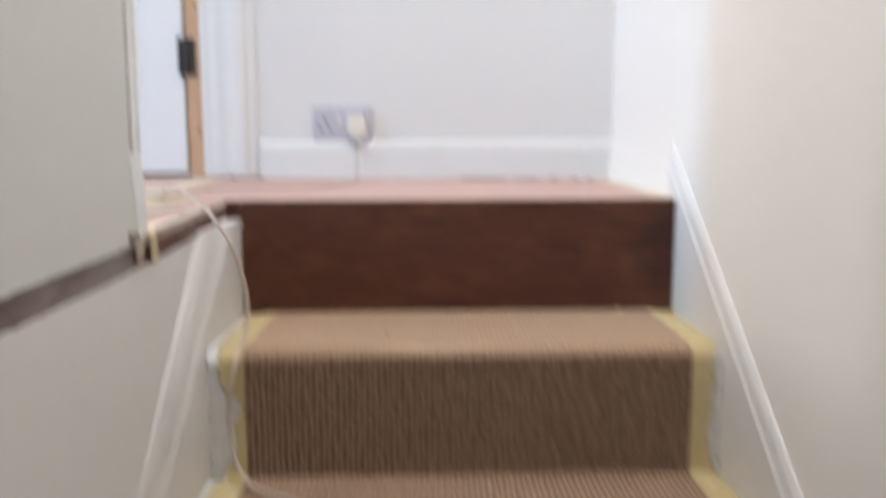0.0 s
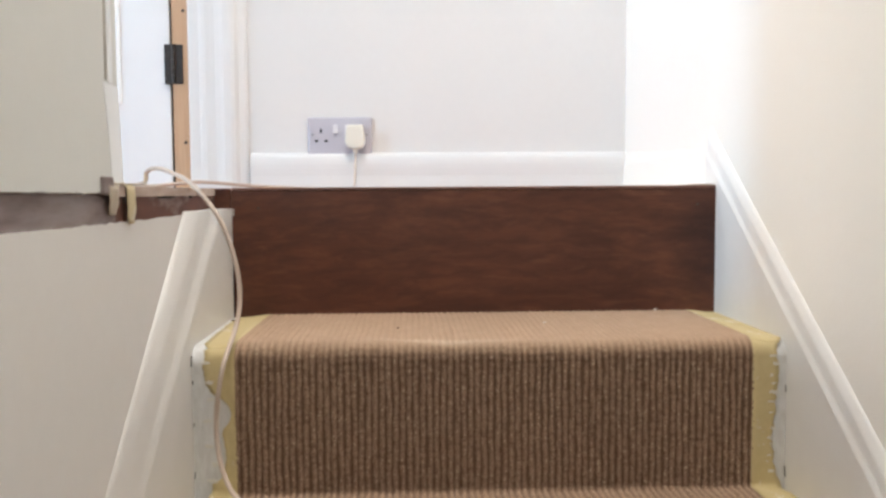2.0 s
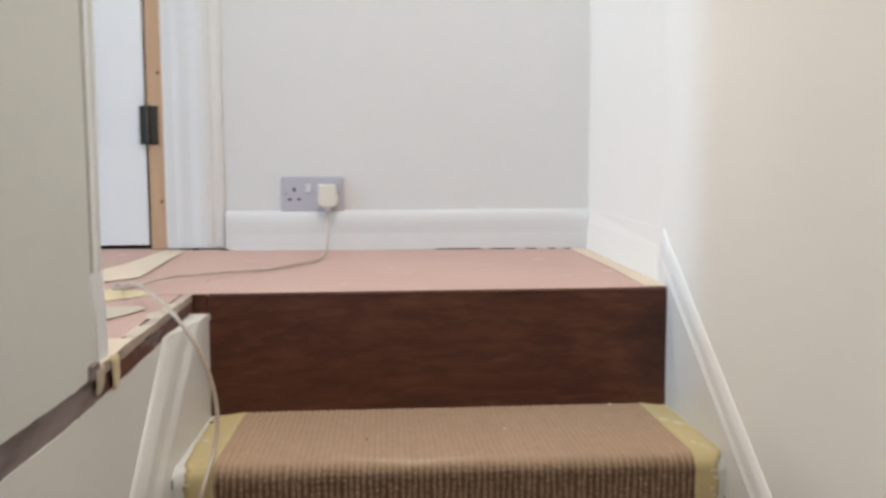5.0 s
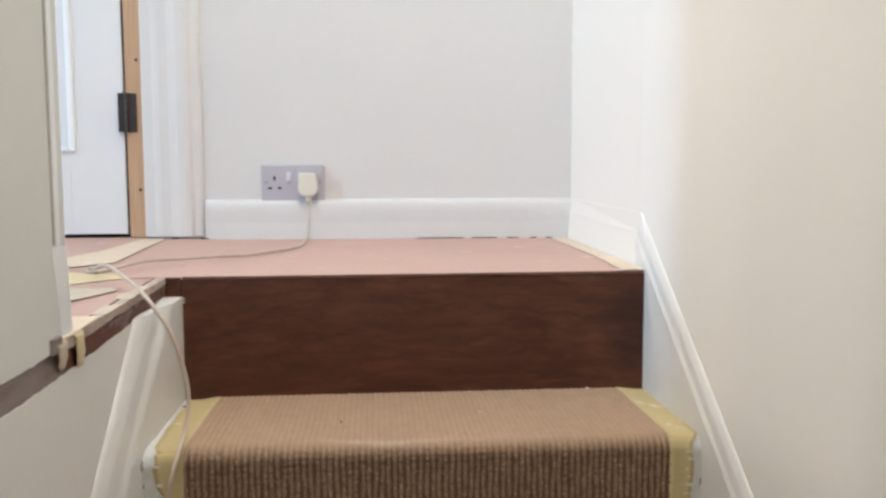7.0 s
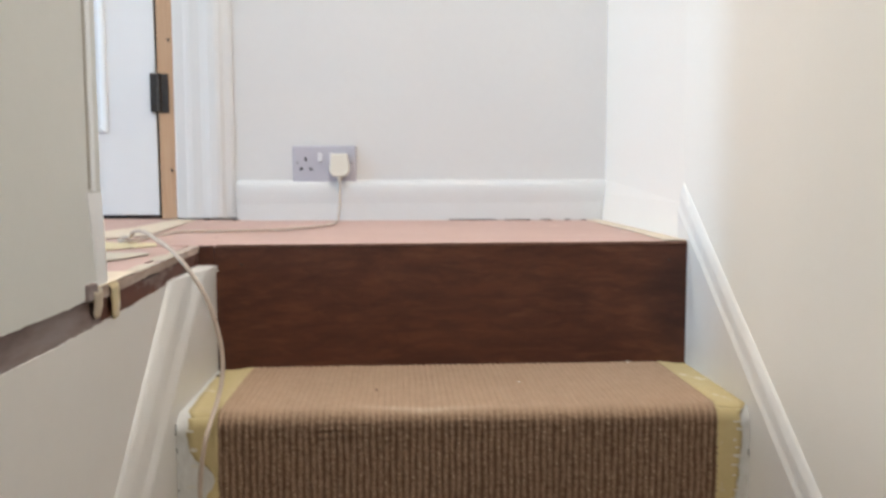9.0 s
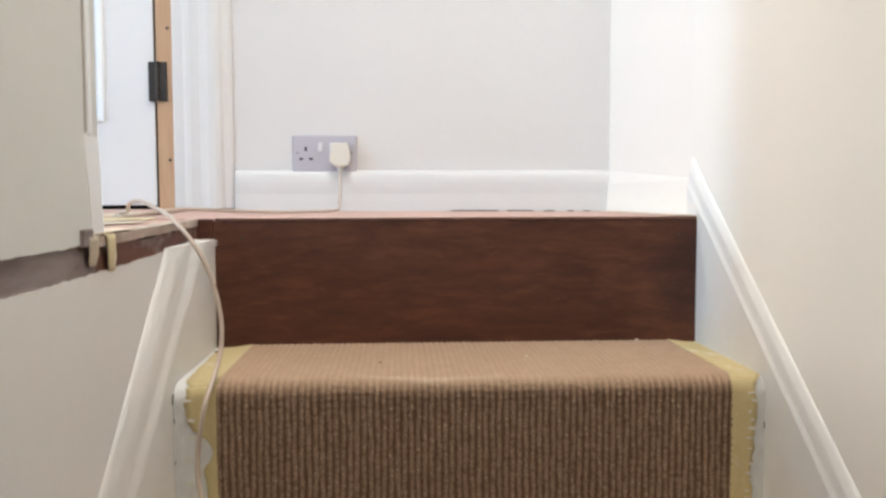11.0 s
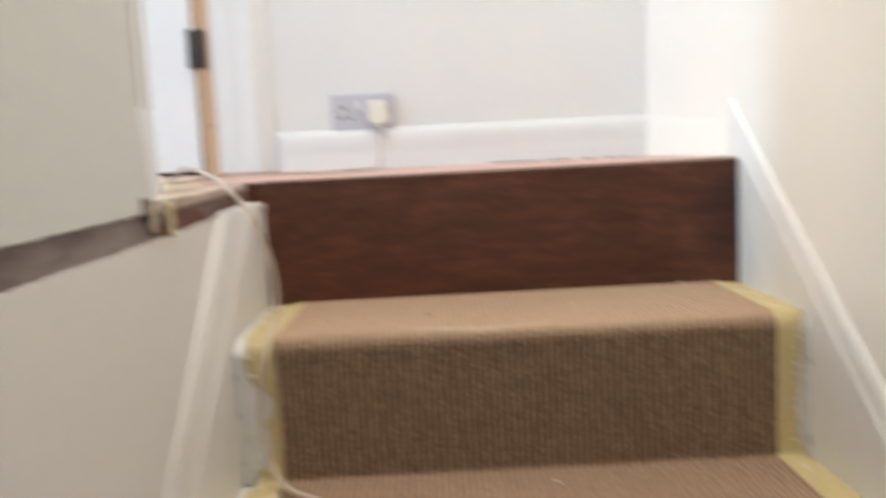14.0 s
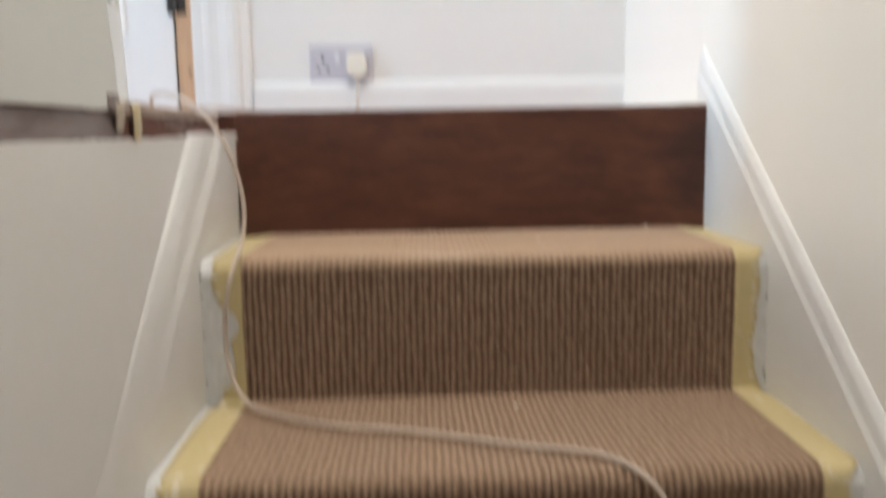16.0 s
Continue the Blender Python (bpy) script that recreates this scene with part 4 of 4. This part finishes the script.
# ---- double socket and plug ----
socket = holder("double_socket", "grey-white double wall socket with one plug in it", "socket", at=(0.0, BACK, 0.124))
bm = bmesh.new()
box(bm, 0.0, 0.146, -0.010, 0.0, -0.043, 0.043, 0.0035, 3)
part("faceplate", bm, socket_grey, socket)
for x in (0.063, 0.0895):
    bm = bmesh.new()
    prism(bm, [(x - 0.0052, -0.0095, 0.005), (x - 0.0052, -0.0150, 0.006), (x - 0.0052, -0.0115, 0.026), (x - 0.0052, -0.0095, 0.026)], (0.0104, 0, 0), 0.0008)
    part("switch", bm, switch_grey, socket)
for x, z, w, h_ in ((0.0305, 0.012, 0.0050, 0.0095), (0.0200, -0.0105, 0.0080, 0.0050), (0.0420, -0.0105, 0.0080, 0.0050)):
    bm = bmesh.new()
    box(bm, x - w / 2, x + w / 2, -0.0106, -0.0085, z - h_ / 2, z + h_ / 2)
    part("pin_hole", bm, dark_gap, socket)
for x, z in ((0.0115, 0.003), (0.1345, 0.003)):
    bm = bmesh.new()
    cylinder(bm, (x, -0.0102, z), (0, 1, 0), 0.0032, 0.0012, 16)
    part("screw", bm, plain("screw_metal", (0.35, 0.34, 0.36), None, 0.4, metal=0.6), socket)

plug = holder("plug", "white three-pin plug pushed into the socket, flex leaving downwards", "plug", at=(0.109, BACK - 0.0105, 0.122))
bm = bmesh.new()
outline = [(1.04 * a, 1.06 * b) for a, b in [(-0.0215, -0.016), (-0.0150, -0.024), (-0.004, -0.0265), (0.004, -0.0265), (0.0150, -0.024), (0.0215, -0.016), (0.0225, -0.004), (0.0185, 0.012), (0.0175, 0.025), (-0.0175, 0.025), (-0.0185, 0.012), (-0.0225, -0.004)]]
prism(bm, [(x, 0.0, z) for x, z in outline], (0, -0.030, 0), 0.0045, 3)
part("body", bm, plug_white, plug, smooth=False)
bm = bmesh.new()
cylinder(bm, (0, -0.014, -0.031), (0, 0, 1), 0.0055, 0.012, 14, 0.0065)
part("cord_grip", bm, plug_white, plug)

flex = [(0.109, BACK - 0.0245, 0.094), (0.109, BACK - 0.0245, 0.075), (0.110, 0.742, 0.045), (0.110, 0.705, 0.012), (0.111, 0.668, 0.0012), (0.109, 0.60, 0.0005), (0.112, 0.51, 0.0015), (0.092, 0.43, 0.002),
        (0.066, 0.376, 0.0025), (0.028, 0.288, 0.004), (-0.014, 0.26, 0.006), (-0.049, 0.193, 0.009), (-0.068, 0.165, 0.011), (-0.095, 0.135, 0.013), (-0.115, 0.11, 0.010), (-0.125, 0.089, 0.008), (-0.141, 0.055, 0.0048),
        (-0.158, 0.050, 0.0040), (-0.170, 0.066, 0.0050), (-0.164, 0.075, 0.0085), (-0.146, 0.048, 0.0110), (-0.131, 0.005, 0.0150), (-0.120, -0.032, 0.0195), (-0.113, -0.052, 0.0235), (-0.102, -0.066, 0.0275), (-0.084, -0.086, 0.0265), (-0.060, -0.124, 0.0195), (-0.034, -0.160, 0.0118), (-0.006, -0.195, -0.008), (0.015, -0.205, -0.035), (0.027, -0.206, -0.066), (0.035, -0.205, -0.105),
        (0.036, -0.21, -0.135), (0.033, -0.222, -0.158), (0.031, -0.250, -0.1745), (0.026, -0.264, -0.195), (0.0205, -0.262, -0.225), (0.0165, -0.258, -0.255), (0.018, -0.258, -0.290), (0.028, -0.266, -0.320), (0.046, -0.286, -0.336), (0.075, -0.306, -0.3385), (0.115, -0.336, -0.3385), (0.166, -0.357, -0.3385), (0.214, -0.366, -0.3385), (0.262, -0.386, -0.3385),
        (0.301, -0.404, -0.3385), (0.344, -0.424, -0.3385), (0.381, -0.435, -0.3385), (0.410, -0.446, -0.3385), (0.432, -0.466, -0.340), (0.450, -0.488, -0.346), (0.464, -0.499, -0.362), (0.482, -0.500, -0.41), (0.49, -0.492, -0.47), (0.52, -0.51, -0.505), (0.55, -0.56, -0.5105)]
tagged(tube("power_cable", flex, 0.0027, flex_white), "off-white power flex trailing from the plug over the landing and steps", "cable")

# ---- small marks and crumbs ----
for pts in ([(FACE_L + 0.0006, -0.236, -0.186), (FACE_L + 0.0006, -0.2385, -0.190), (FACE_L + 0.0006, -0.239, -0.198)],
            [(FACE_L + 0.0008, -0.0012, -0.105), (FACE_L + 0.0012, -0.0014, -0.14), (FACE_L + 0.0018, -0.0014, -0.171)],
            [(FACE_L + 0.0012, -0.2375, -0.214), (FACE_L + 0.0014, -0.2375, -0.219)], [(FACE_L + 0.0018, -0.2375, -0.262), (FACE_L + 0.0012, -0.2375, -0.266)], [(FACE_L + 0.0020, -0.2375, -0.318), (FACE_L + 0.0012, -0.2375, -0.325)],
            [(FACE_R - 0.0012, -0.2375, -0.322), (FACE_R - 0.0008, -0.2385, -0.335)], [(FACE_R - 0.0016, -0.2375, -0.228), (FACE_R - 0.0012, -0.2375, -0.236)]):
    ob = tube("crack", pts, 0.0006, dark_gap, 2)
    ob.parent = stairs
    tagged(ob, "dark open joint beside the stringer")
chip = plain("plaster_chip", (0.66, 0.60, 0.52), (0.5, 0.44, 0.37), 0.9)
husk = plain("dark_husk", (0.12, 0.07, 0.045), None, 0.9)
for x, y, z, r, mt, lab in ((0.573, -0.012, -0.1705, 0.0022, chip, "tiny white plaster crumb on the carpeted step"), (0.352, -0.288, -0.3425, 0.0022, chip, "small white paint flake on the carpeted step"),
                            (0.215, -0.150, -0.1708, 0.0017, husk, "small dark bit of wood on the carpeted step"), (-0.006, -0.040, -0.1755, 0.0020, husk, "small dark bit of wood beside the stringer"),
                            (0.40, -0.120, -0.1705, 0.0012, chip, "tiny white plaster crumb on the carpeted step")):
    bm = bmesh.new()
    bmesh.ops.create_icosphere(bm, subdivisions=2, radius=r)
    for v in bm.verts:
        v.co = Vector((v.co.x * 1.7, v.co.y, v.co.z * 0.6)) * (1 + 0.35 * noise.noise(v.co * 900 + Vector((x * 50, y * 50, 0))))
    ob = solid("crumb", bm, mt, lab, "crumb", group="crumbs on the stairs")
    ob.matrix_basis = pose(x, y, z, 0, 0, 400 * x)
